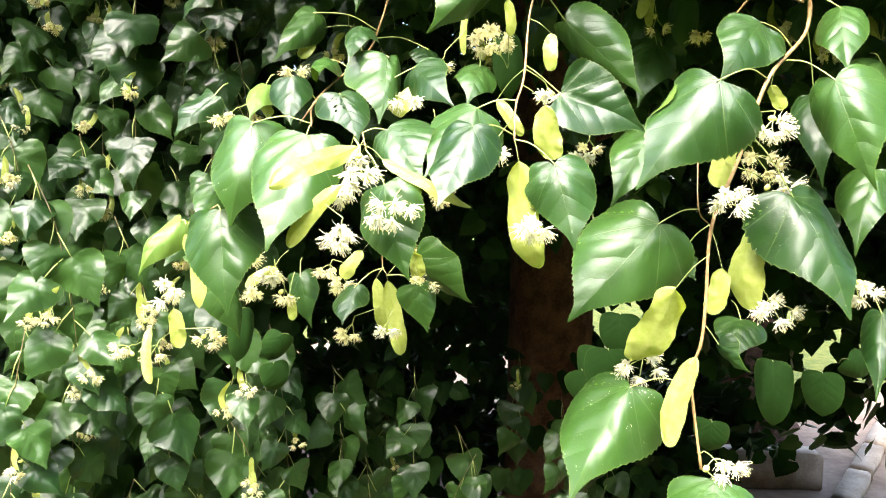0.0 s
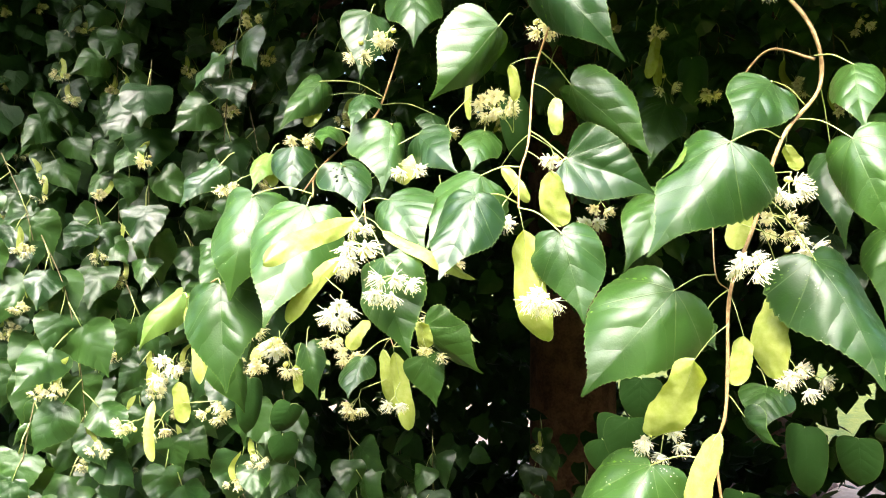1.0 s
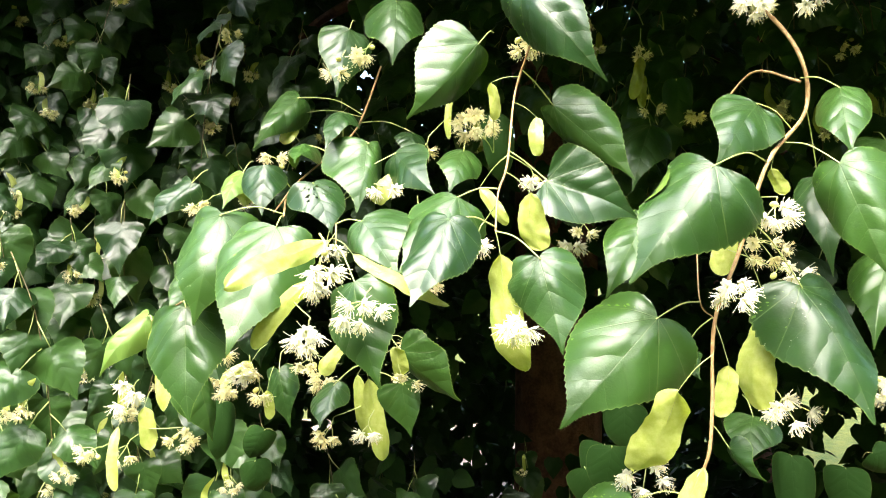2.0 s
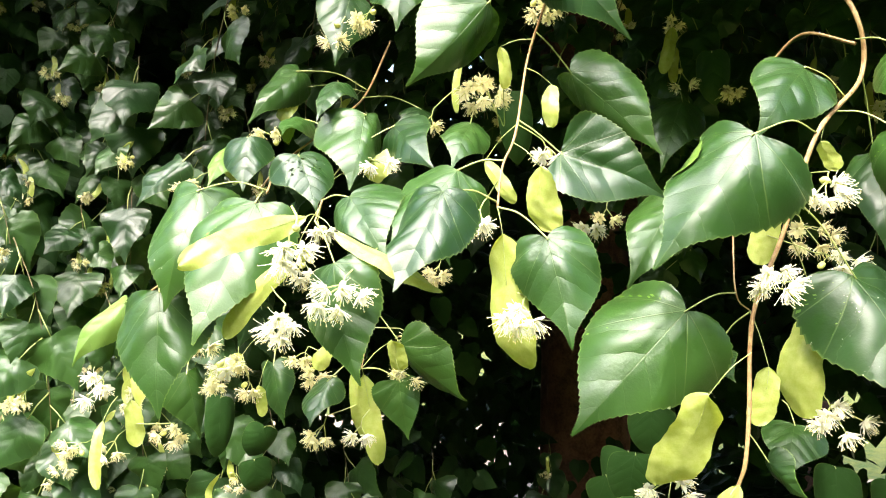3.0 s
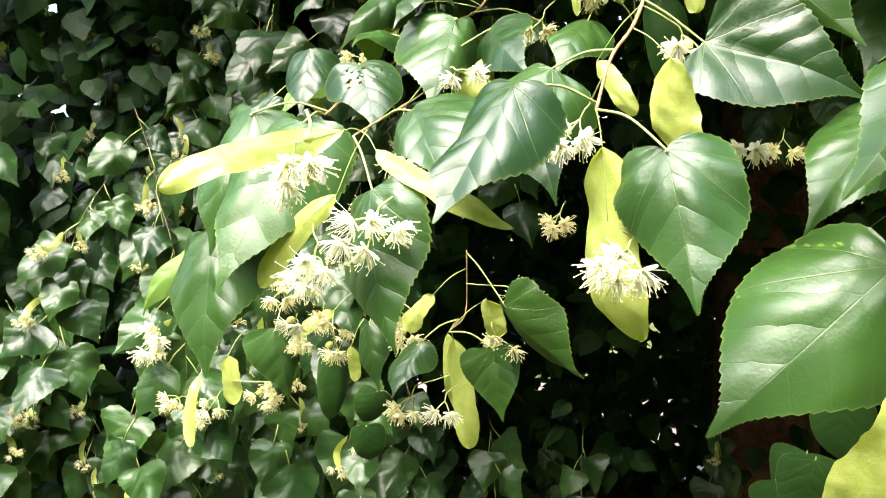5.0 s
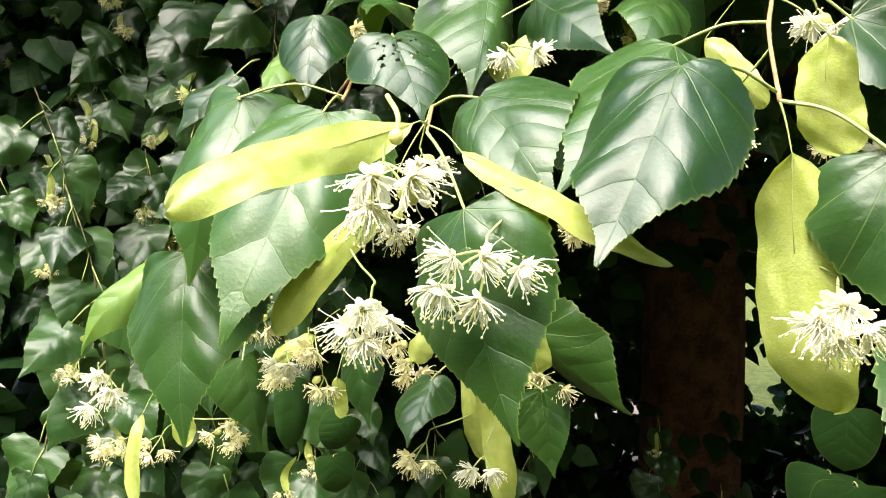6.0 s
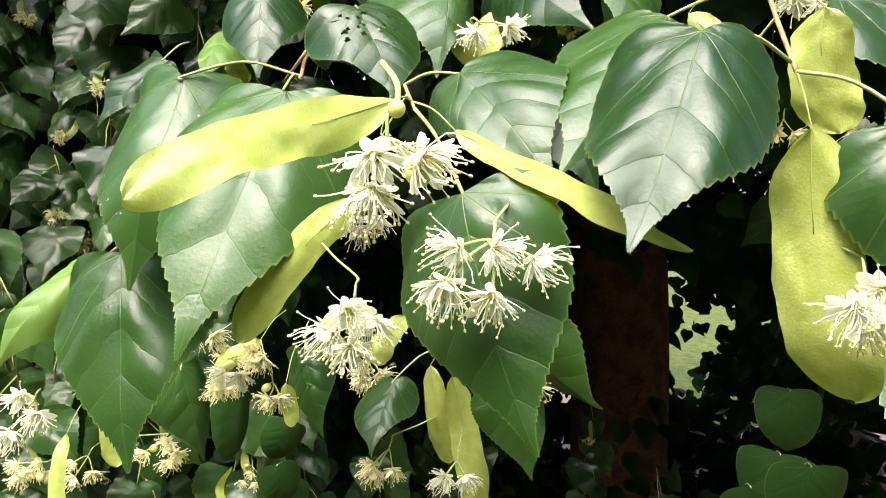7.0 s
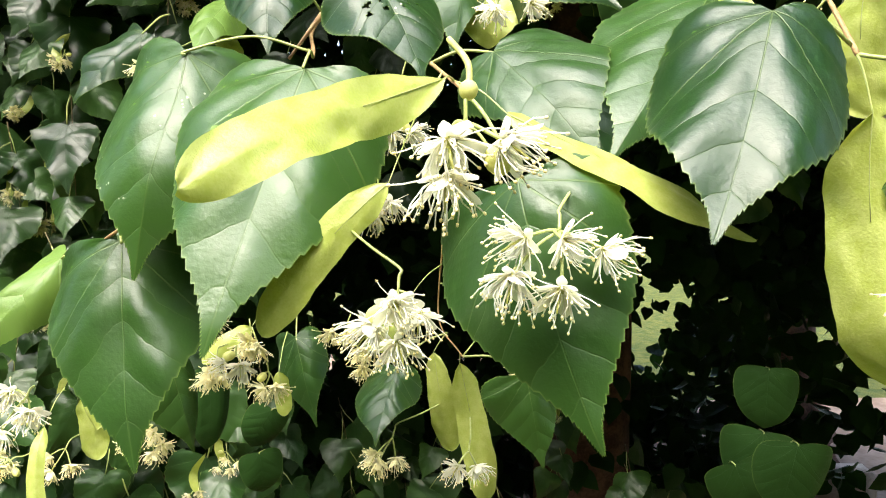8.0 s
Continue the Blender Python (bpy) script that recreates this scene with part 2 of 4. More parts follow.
def leaf_mesh(length, width, fold, arch, seed, n=60, cols=5, thick=0.0, teeth=0.02, outline=ROUND, calm=1.0, wide=None, relief=1.0, flap=0.0):
    """A heart-shaped, pointed, saw-toothed blade from its stalk (origin) along y, upper side to +z.
    width: of the blade, or of its two halves (+x, -x); wide: where along the blade each half is widest."""
    rnd = random.Random(seed)
    edge = glide([(x, y, 0) for x, y in outline], 12)
    lop, oblique = rnd.uniform(-0.10, 0.10), rnd.uniform(-0.07, 0.07)
    waves = [(rnd.uniform(5, 9), rnd.uniform(0, 6.3), rnd.uniform(0.3, 1.0)) for _ in range(2)]
    bend = rnd.uniform(-0.04, 0.04)
    twist = rnd.uniform(-0.3, 0.3)
    pleat = rnd.uniform(0.012, 0.018) * relief
    cup, nod = rnd.uniform(0.02, 0.11), rnd.uniform(0.0, 0.10)
    curl = (rnd.uniform(-0.03, 0.07), rnd.uniform(-0.03, 0.07))
    f = math.tan(radians(fold))
    if isinstance(width, tuple):
        halves = {1: width[0], -1: width[1]}
        lop, oblique, cup, nod = 0.0, 0.0, 0.06 + cup * 0.7, nod * 0.5
    else:
        halves = {1: width / 2, -1: width / 2}
    if fold < 0:
        cup, curl = 0.0, (-0.06, -0.06)
    warp = {s: max(-0.10, min(0.08, w - 0.28)) * 4.2 for s, w in zip((1, -1), wide or (0.28, 0.28))}

    def spot(side, s, j):
        e = edge[min(len(edge) - 1, round(s * (len(edge) - 1)))]
        ex, ey = e.x, e.y
        if ey > 0:
            ey += warp[side] * ey * (1 - ey) ** 1.5
        k = round(s * n)
        if teeth and 0.10 * n < k < n - 1 and k % 2:
            i = min(len(edge) - 2, max(1, round(s * (len(edge) - 1))))
            along = (edge[i + 1] - edge[i - 1]).normalized()
            saw = teeth * (1 - 0.5 * s) * min(1.0, (s - 0.08) * 6)
            ex, ey = ex + saw * (1.5 * along.y + 0.9 * along.x), ey + saw * (0.8 * along.y - 0.8 * along.x)
        ex *= 1 + side * lop * (1 - s)
        ey += side * oblique * (1 - s) ** 2 * ex
        my = s ** 1.45
        c = j / cols
        x, y = ex * c, my + (ey - my) * c
        return side * x, y

    def lift(x, y):
        half = halves[1 if x > 0 else -1]
        z = -abs(x) * f * half
        z += arch * length * 2.0 * y * (1 - y)
        w = waves[0] if x > 0 else waves[1]
        z += length * 0.085 * calm * w[2] * x * x * math.sin(w[0] * y + w[1])
        u = abs(x) * half / length
        s = 4.8 * (y - 0.8 * u) + 0.22 - 2.2 * u * u
        z += length * calm * pleat * (0.75 + 0.9 * noise.noise(Vector((x * 1.3, y * 1.9 + seed, 4.0)))) * min(1.0, abs(x) * 3.5) * (abs(math.sin(math.pi * s)) - 0.6) * max(0.0, 1 - y) * (0.35 + y) * (1.15 - 0.6 * abs(x))
        angle, reach = math.atan2(u, y + 0.04), math.hypot(u, y)
        z += length * 0.021 * relief * calm * (abs(math.sin(math.pi * angle / 0.60)) - 0.5) * min(1.0, reach * 3) * max(0.0, 1 - 1.1 * reach) * 2
        z += length * 0.040 * calm * noise.noise(Vector((x * 1.7 + seed, y * 2.6, seed * 0.37)))
        z += twist * length * 0.12 * x * y
        if thick:
            z -= length * (cup * x * x * (1 - 0.4 * y) + nod * max(0.0, y - 0.55) ** 2 * 4)
            z -= length * (0.06 + curl[0 if x > 0 else 1]) * max(0.0, abs(x) - 0.45) ** 2 * 3.5
        return z

    bm = bmesh.new()
    uv = bm.loops.layers.uv.new("UVMap")
    rim = bm.loops.layers.uv.new("Rim")
    spots = {}

    def vert(side, k, j, dz):
        if j == 0:
            side = 1
        if k == n or (k == 0):
            side, j = 1, 0 if k == 0 else cols
        key = (side, k, j, dz)
        if key not in spots:
            x, y = spot(side, k / n, j)
            px, z = x, lift(x, y) + dz
            crease = 1 - flap * math.sin(math.pi * min(1.0, max(0.0, y / 0.62)))
            if flap and x > crease:
                px = crease - (x - crease) * 0.75
                z = lift(px, y) + length * (0.006 + 0.07 * (x - crease)) - dz
            px = px * halves[side] + bend * length * y * (1 - y) * 2
            v = bm.verts.new((px, y * length, z))
            spots[key] = (v, (x * halves[side] / length, y), (j / cols if 0 < k else 0.0, 0.0))
        return spots[key]

    for dz, slot in ((0.0, 0), (-thick, 1)) if thick else ((0.0, 0),):
        for side in (1, -1):
            for k in range(n):
                for j in range(cols):
                    ring = []
                    for q in (vert(side, k, j, dz), vert(side, k, j + 1, dz), vert(side, k + 1, j + 1, dz), vert(side, k + 1, j, dz)):
                        if q not in ring:
                            ring.append(q)
                    if len(ring) < 3:
                        continue
                    if (side < 0) != (slot == 1):
                        ring = ring[::-1]
                    try:
                        face = bm.faces.new([q[0] for q in ring])
                    except ValueError:
                        continue
                    face.material_index = slot
                    for loop, q in zip(face.loops, ring):
                        loop[uv].uv = q[1]
                        loop[rim].uv = q[2]
    return bm


def bract_mesh(length, width, fold, arch, seed, n=34, cols=5, spine=None, supple=1.0):
    """A strap-shaped, blunt, wavy bract along y."""
    rnd = random.Random(seed)
    bm = bmesh.new()
    grid = []
    a, b, c = rnd.uniform(0, 6), rnd.uniform(6, 11), rnd.uniform(0.5, 1.2)
    bow, twist = rnd.uniform(-0.07, 0.07) * supple, rnd.uniform(-0.7, 0.7) * supple
    roll = rnd.uniform(-0.10, 0.10) * supple
    f = math.tan(radians(fold))
    for k in range(n + 1):
        v = 1 - (1 - k / n) ** 1.5
        half = width / 2 * min(1.0, (v / 0.16) ** 0.6 if v < 0.16 else 1.0) * (0.80 + 0.28 * v) * (1.0 if v < 0.6 else math.sqrt(max(0.0, 1 - ((v - 0.6) / 0.4) ** 2.6)) * 0.98 + 0.02)
        row = []
        for j in range(-cols, cols + 1):
            u = j / cols
            z = -abs(u) * half * f + arch * length * 2 * v * (1 - v) + twist * u * half * (v - 0.5)
            z += width * 0.09 * c * u * abs(u) * math.sin(b * v + a) + width * 0.030 * math.sin(19 * v + 5 * u + a) * abs(u) + width * 0.035 * noise.noise(Vector((u * 2, v * 9, a))) + roll * length * math.sin(5 * v + a) * v
            edge = 1 + (0.03 * math.sin(21 * v + a + 2 * u) + 0.015 * math.sin(47 * v + 2 * a) if abs(j) == cols else 0)
            row.append(bm.verts.new((u * half * edge + bow * length * 4 * v * (1 - v), v * length, z)))
        grid.append(row)
        if spine is not None:
            spine.append(row[cols].co.copy())
    for p, q in zip(grid, grid[1:]):
        for j in range(2 * cols):
            bm.faces.new((p[j], p[j + 1], q[j + 1], q[j]))
    return bm


def flower_mesh(seed, size, stamens=34, sides=3, small=False):
    """An open lime flower facing +z: five sepals, five cupped petals, a loose skirt of stamens with yellow anthers."""
    rnd = random.Random(seed)
    bm = bmesh.new()
    for ring, (count, long, wide, tilt) in enumerate(((5, 0.70, 0.34, -0.15), (5, 0.92, 0.46, 0.30))):
        for i in range(count):
            a = 2 * math.pi * (i + 0.5 * ring) / count + rnd.uniform(-0.15, 0.15)
            out, across = Vector((math.cos(a), math.sin(a), 0)), Vector((-math.sin(a), math.cos(a), 0))
            t = tilt + rnd.uniform(-0.30, 0.35)
            rows = []
            for v, w in ((0.06, 0.35), (0.3, 0.85), (0.6, 1.0), (0.85, 0.75), (1.0, 0.2)):
                c = out * (long * v * math.cos(t)) + Vector((0, 0, long * v * math.sin(t) + 0.22 * v * v))
                rows.append([bm.verts.new((c + across * (u * wide * w * 0.5) + Vector((0, 0, 0.10 * abs(u) * w))) * size) for u in (-1, 0, 1)])
            for p, q in zip(rows, rows[1:]):
                for j in range(2):
                    bm.faces.new((p[j], p[j + 1], q[j + 1], q[j])).material_index = 0
    for i in range(stamens):
        a = 2.39996 * i + rnd.uniform(-0.35, 0.35)
        spread = 0.20 + 0.95 * math.sqrt((i + 0.5) / stamens) + rnd.uniform(-0.14, 0.20)
        long = rnd.uniform(0.90, 1.38)
        out = Vector((math.cos(a), math.sin(a), 0))
        bow = rnd.uniform(-0.55, 0.15)
        pts = []
        for v in (0.06, 0.4, 0.75, 1.0):
            bent = spread * (1.05 - 0.05 * v) + bow * v * v
            pts.append((out * math.sin(bent) + Vector((0, 0, math.cos(bent)))) * (v * long * size))
        pts = [q + Vector((rnd.uniform(-1, 1), rnd.uniform(-1, 1), rnd.uniform(-1, 1))) * size * 0.04 for q in pts]
        thick = size * (0.052 if small else 0.025)
        tube(bm, pts, thick, thick * 0.8, sides, 1)
        blob(bm, pts[-1], size * (0.070 if small else 0.048), 1.2, pts[-1] - pts[-2], 2, 2 if small else 3, 4)
    tube(bm, [Vector((0, 0, 0)), Vector((0, 0, 0.5 * size)), Vector((0.03 * size, 0, 0.85 * size))], 0.035 * size, 0.03 * size, 4, 3)
    blob(bm, Vector((0, 0, 0.10 * size)), 0.14 * size, 1.0, (0, 0, 1), 3)
    return bm


def mesh_of(name, bm, materials):
    data = bpy.data.meshes.new(name)
    bm.to_mesh(data)
    bm.free()
    data.polygons.foreach_set("use_smooth", [True] * len(data.polygons))
    for m in materials:
        data.materials.append(m)
    return data


FLOWER_MATERIALS = (PETAL, STAMEN, ANTHER, BUD)
FLOWERS = [mesh_of("flower", flower_mesh(s, 0.0086), FLOWER_MATERIALS) for s in (1, 2, 3, 4)]
OLD_FLOWERS = [mesh_of("flower", flower_mesh(s, 0.0084), (OLD_PETAL, OLD_PETAL, ANTHER, BUD)) for s in (7, 8)]
SMALL_FLOWERS = [mesh_of("flower", flower_mesh(s, 0.0088, 18, 3, True), (OLD_PETAL, OLD_PETAL, ANTHER, BUD)) for s in (5, 6)]


def small_leaf(seed, width, fold, arch):
    """A plain leaf of length 1 with its thin curved stalk."""
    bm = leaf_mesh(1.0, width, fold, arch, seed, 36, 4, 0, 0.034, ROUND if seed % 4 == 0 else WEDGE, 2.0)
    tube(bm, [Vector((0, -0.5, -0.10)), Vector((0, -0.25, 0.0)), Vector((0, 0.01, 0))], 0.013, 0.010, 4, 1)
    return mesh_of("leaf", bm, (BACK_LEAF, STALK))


BACK_LEAVES = [small_leaf(*row) for row in ((11, 0.92, 12, 0.10), (12, 0.84, 20, 0.14), (13, 1.0, 8, 0.08), (14, 0.88, 24, 0.10), (15, 0.95, 16, 0.15), (16, 0.86, 10, 0.1), (17, 0.98, 18, 0.05), (19, 0.9, 22, 0.12))]
BACK_BRACTS = [mesh_of("bract", bract_mesh(0.050, 0.011, 10, a, s, 14, 2, None, 2.4), (BRACT,)) for s, a in ((21, 0.1), (22, 0.2), (23, 0.3), (24, -0.1))]
FACE = Vector((0, -0.9, 0.44))


def frame_of(base, tip, turn):
    """The pose whose y runs from base to tip and whose z faces the open side, turned about y."""
    a = (Vector(tip) - Vector(base)).normalized()
    n = (FACE - a * FACE.dot(a)).normalized()
    n = Matrix.Rotation(radians(turn), 3, a) @ n
    return Matrix.Translation(base) @ Matrix((a.cross(n), a, n)).transposed().to_4x4()


SEED = [100]


def leaf(branch, base, tip, width, turn, fold, arch, stem=None, kind="", wide=None, flap=0.0):
    """A large leaf with its own blade and stalk."""
    SEED[0] += 1
    m = frame_of(base, tip, turn)
    length = (Vector(tip) - Vector(base)).length
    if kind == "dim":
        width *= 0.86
    elif not wide:
        fold += random.Random(SEED[0]).uniform(1, 10)
    fine = dict(n=140, cols=16, teeth=0.012, relief=0.5) if kind == "holed" else dict(calm=0.3, teeth=0.008) if kind == "dim" else dict(n=76, cols=9, teeth=0.024)
    shape = leaf_mesh(length, width, fold, arch * 1.5, SEED[0], thick=0.0004, outline=OVAL if kind == "dim" else WEDGE if SEED[0] % 2 else ROUND, wide=wide, flap=flap, **fine)
    if kind == "holed":
        rnd = random.Random(4)
        spots = [Vector((rnd.uniform(-0.3, 0.25) * sum(width), rnd.uniform(0.05, 0.4) * length, rnd.uniform(0.0004, 0.0013))) for _ in range(24)]
        eaten = [f for f in shape.faces if any((f.calc_center_median() - q).xy.length < q.z for q in spots)]
        bmesh.ops.delete(shape, geom=eaten, context="FACES")
    # dim leaves wear the copy with shade in its colour on both sides
    blade = part("leaf", shape, (LEAF_SPECKED if kind in ("holed", "specked") else UNDER if kind == "pale" else SHADED_LEAF if kind == "dim" else LEAF, SHADED_LEAF if kind == "dim" else UNDER), branch, m, "leaf with eaten holes near its stalk" if kind == "holed" else "")
    b, s = Vector(base), Vector(stem)
    mid = (b + s) / 2 + Vector((0, 0, 0.06 * (b - s).length)) - (Vector(tip) - b).normalized() * 0.07 * (b - s).length
    inside = b + m.to_3x3() @ Vector((0, 0.0015, 0.0))
    part("petiole", tube(bmesh.new(), glide([s, mid, b, inside], 5), 0.0006, 0.0005, 6), STALK, blade)
    return blade


def bract(branch, base, tip, width, turn, fold, arch, stem=None, kind=""):
    SEED[0] += 1
    m = frame_of(base, tip, turn)
    length = (Vector(tip) - Vector(base)).length
    spine = []
    blade = part("bract", bract_mesh(length, width, fold, arch * 0.5, SEED[0], spine=spine), BRACT, branch, m)
    b, s = Vector(base), Vector(stem)
    mid = (b + s) / 2 + Vector((0, 0, 0.08 * (b - s).length))
    part("midrib", tube(bmesh.new(), [*glide([s, mid, b], 5)[:-1], *(m @ (q + Vector((0, 0, 0.00005))) for q in spine[0:10:3])], 0.00042, 0.00012, 6), STALK, blade)
    return blade


def cluster(branch, start, centre, r, count, meshes=None, size=1.02, root=None):
    """A stalked bunch of lime flowers with a bud or two."""
    SEED[0] += 1
    rnd = random.Random(SEED[0])
    s, c = Vector(start), Vector(centre)
    knot = s + (c - s) * 0.45
    bm = bmesh.new()
    line = [s, (s + knot) / 2 + Vector((0, 0, 0.001)), knot]
    if root:
        line = [Vector(root), (Vector(root) + s) / 2 + Vector((0, -0.002, 0.0)), *line]
    tube(bm, glide(line, 4), 0.00042, 0.00048, 5)
    heads = []
    for i in range(count):
        a = 2 * math.pi * i / count + rnd.uniform(-0.4, 0.4)
        k = math.sqrt(rnd.uniform(0.25, 1.0)) if count > 1 else 0
        at = c + Vector((math.cos(a) * k, rnd.uniform(-0.45, 0.35), math.sin(a) * k * 0.62)) * (r * 0.66)
        way = (at - c) * 1.0 + Vector((rnd.uniform(-0.45, 0.45), -0.5, -0.62)) * r
        heads.append((at, way.normalized()))
        tube(bm, glide([knot, (knot + at) / 2 - way.normalized() * 0.002, at], 3), 0.0004, 0.0005, 5)
    for i in range(rnd.choice((0, 0, 1, 1))):
        at = knot + Vector((rnd.uniform(-1, 1), rnd.uniform(-0.6, 0.2), rnd.uniform(-1, 0.1))) * r * 0.6
        tube(bm, glide([knot, (knot + at) / 2 + Vector((0, 0, 0.001)), at], 3), 0.0004, 0.0005, 4)
        blob(bm, at, 0.0026, 1.25, at - knot, 1, 6, 8)
    stalk = part("flower_stalk", bm, (STALK, BUD), branch)
    for at, way in heads:
        q = way.to_track_quat("Z", "Y") @ Euler((0, 0, rnd.uniform(0, 6.3))).to_quaternion()
        part("flower", rnd.choice(meshes or FLOWERS), None, stalk, Matrix.LocRotScale(at, q, Vector((1, 1, 1)) * rnd.uniform(0.88, 1.08) * size))
    return stalk


def twig(branch, radius, *points, thin=0.6):
    return part("twig", tube(bmesh.new(), glide(points, 8), radius, radius * thin, 8, 0, 0.25), TWIG, branch)


def round_fruit(at):
    bm = bmesh.new()
    blob(bm, Vector(at), 0.0021, 1.05, (0.2, -0.3, 1), 0, 10, 14)
    tube(bm, glide([Vector(at) + Vector((-0.004, 0.006, 0.012)), Vector(at) + Vector((0, 0.002, 0.006)), Vector(at)], 4), 0.0007, 0.0008, 6)
    return bm

# ---- the near flowering sprays ----
left_spray = thing("linden_spray", (-0.063, 0.915, 1.807), "arching linden spray with glossy leaves, pale bracts and cream flowers", "branch", "flowering sprays")
middle_spray = thing("linden_spray", (0.092, 0.631, 1.751), "hanging linden twig with glossy leaves, pale bracts and cream flowers", "branch", "flowering sprays")
right_spray = thing("linden_spray", (0.313, 0.634, 1.736), "long hanging linden twig with large glossy leaves and flowers", "branch", "flowering sprays")
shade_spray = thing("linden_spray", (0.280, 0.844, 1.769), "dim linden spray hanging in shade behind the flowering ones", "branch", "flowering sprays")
leaf(left_spray, (-0.109, 0.571, 1.593), (-0.132, 0.523, 1.502), (0.0389, 0.0317), 2, 0, 0.05, (-0.111, 0.600, 1.601), wide=(0.37, 0.35))
leaf(left_spray, (-0.160, 0.601, 1.604), (-0.176, 0.575, 1.519), (0.0348, 0.0333), -2, 14, 0.07, (-0.112, 0.607, 1.604), "specked", wide=(0.49, 0.32))
leaf(left_spray, (-0.191, 0.605, 1.531), (-0.180, 0.580, 1.444), (0.0366, 0.0330), 4, 6, 0.06, (-0.199, 0.620, 1.534), wide=(0.45, 0.33))
leaf(middle_spray, (0.021, 0.503, 1.592), (-0.004, 0.473, 1.538), (0.0263, 0.0207), 18, 0, 0.04, (0.052, 0.522, 1.588), wide=(0.47, 0.43))
leaf(middle_spray, (0.027, 0.562, 1.612), (-0.014, 0.525, 1.557), (0.0287, 0.0290), 3, 15, 0.06, (0.057, 0.553, 1.617), wide=(0.35, 0.32))
leaf(left_spray, (-0.044, 0.564, 1.595), (-0.015, 0.526, 1.555), (0.0186, 0.0332), 8, 0, 0.06, (-0.065, 0.576, 1.594), wide=(0.14, 0.18))
leaf(left_spray, (-0.042, 0.507, 1.552), (-0.024, 0.487, 1.485), (0.0335, 0.0230), 26, 8, 0.07, (-0.056, 0.518, 1.577), wide=(0.28, 0.51))
leaf(left_spray, (-0.085, 0.591, 1.627), (-0.067, 0.569, 1.587), (0.0215, 0.0207), -18, 2, 0.03, (-0.070, 0.608, 1.603), "holed", wide=(0.18, 0.36))
leaf(left_spray, (-0.131, 0.621, 1.645), (-0.129, 0.603, 1.603), (0.0206, 0.0163), -2, 8, 0.03, (-0.114, 0.644, 1.628), wide=(0.29, 0.33))
leaf(left_spray, (-0.051, 0.667, 1.671), (-0.055, 0.626, 1.608), (0.0346, 0.0186), -19, 10, 0.06, (-0.089, 0.721, 1.673), wide=(0.33, 0.21))
leaf(left_spray, (-0.027, 0.656, 1.659), (0.009, 0.603, 1.618), 0.047, 26, 6, 0.10, (-0.076, 0.646, 1.614))
leaf(left_spray, (0.034, 0.661, 1.662), (0.021, 0.618, 1.622), 0.039, -8, 6, 0.10, (0.036, 0.692, 1.677))
leaf(left_spray, (-0.078, 0.692, 1.704), (-0.085, 0.642, 1.661), 0.029, 5, 10, 0.10, (-0.083, 0.732, 1.681))
leaf(left_spray, (-0.141, 0.805, 1.744), (-0.182, 0.768, 1.685), 0.038, -18, 10, 0.15, (-0.075, 0.828, 1.729))
leaf(left_spray, (-0.077, 0.744, 1.799), (-0.086, 0.716, 1.724), 0.054, -15, 6, 0.10, (-0.076, 0.773, 1.816))
leaf(left_spray, (-0.032, 0.766, 1.834), (-0.033, 0.726, 1.760), 0.061, -6, 6, 0.10, (-0.032, 0.796, 1.850))
leaf(left_spray, (0.048, 0.646, 1.752), (-0.013, 0.630, 1.684), (0.0332, 0.0310), -44, 21, 0.06, (0.063, 0.687, 1.774), wide=(0.44, 0.27))
leaf(middle_spray, (0.081, 0.612, 1.793), (0.139, 0.574, 1.702), 0.057, 33, 8, 0.08, (0.092, 0.631, 1.751))
leaf(left_spray, (-0.248, 0.777, 1.650), (-0.288, 0.762, 1.605), (0.0296, 0.0147), 18, 0, 0.06, (-0.240, 0.800, 1.666), wide=(0.40, 0.42))
leaf(left_spray, (-0.160, 0.784, 1.452), (-0.147, 0.773, 1.394), (0.0259, 0.0145), 16, 14, 0.06, (-0.165, 0.821, 1.468), wide=(0.24, 0.22))
leaf(left_spray, (-0.233, 0.752, 1.448), (-0.219, 0.752, 1.386), (0.0252, 0.0195), -36, 19, 0.06, (-0.240, 0.786, 1.469), wide=(0.30, 0.42))
leaf(left_spray, (-0.089, 0.708, 1.450), (-0.099, 0.679, 1.417), (0.0226, 0.0131), 17, 14, 0.03, (-0.060, 0.712, 1.469), wide=(0.47, 0.24))
leaf(left_spray, (-0.022, 0.657, 1.459), (-0.014, 0.654, 1.413), (0.0222, 0.0157), -5, 12, 0.03, (-0.053, 0.664, 1.467), wide=(0.24, 0.40))
leaf(left_spray, (-0.027, 0.716, 1.480), (0.030, 0.713, 1.432), (0.0279, 0.0243), 61, 20, 0.09, (-0.062, 0.741, 1.516), wide=(0.35, 0.39))
leaf(left_spray, (-0.006, 0.675, 1.609), (0.018, 0.647, 1.551), 0.046, 2, 8, 0.10, (-0.009, 0.704, 1.626))
leaf(left_spray, (-0.249, 0.667, 1.518), (-0.283, 0.650, 1.468), 0.032, -5, 14, 0.20, (-0.236, 0.647, 1.516), "pale")
leaf(left_spray, (-0.257, 0.816, 1.551), (-0.274, 0.776, 1.495), 0.045, -26, 6, 0.10, (-0.254, 0.846, 1.567))
leaf(left_spray, (-0.177, 0.716, 1.652), (-0.184, 0.676, 1.614), 0.026, -8, 10, 0.10, (-0.176, 0.747, 1.667), "pale")
leaf(left_spray, (-0.018, 0.791, 1.702), (-0.024, 0.766, 1.674), 0.034, -10, 6, 0.10, (-0.076, 0.800, 1.715))
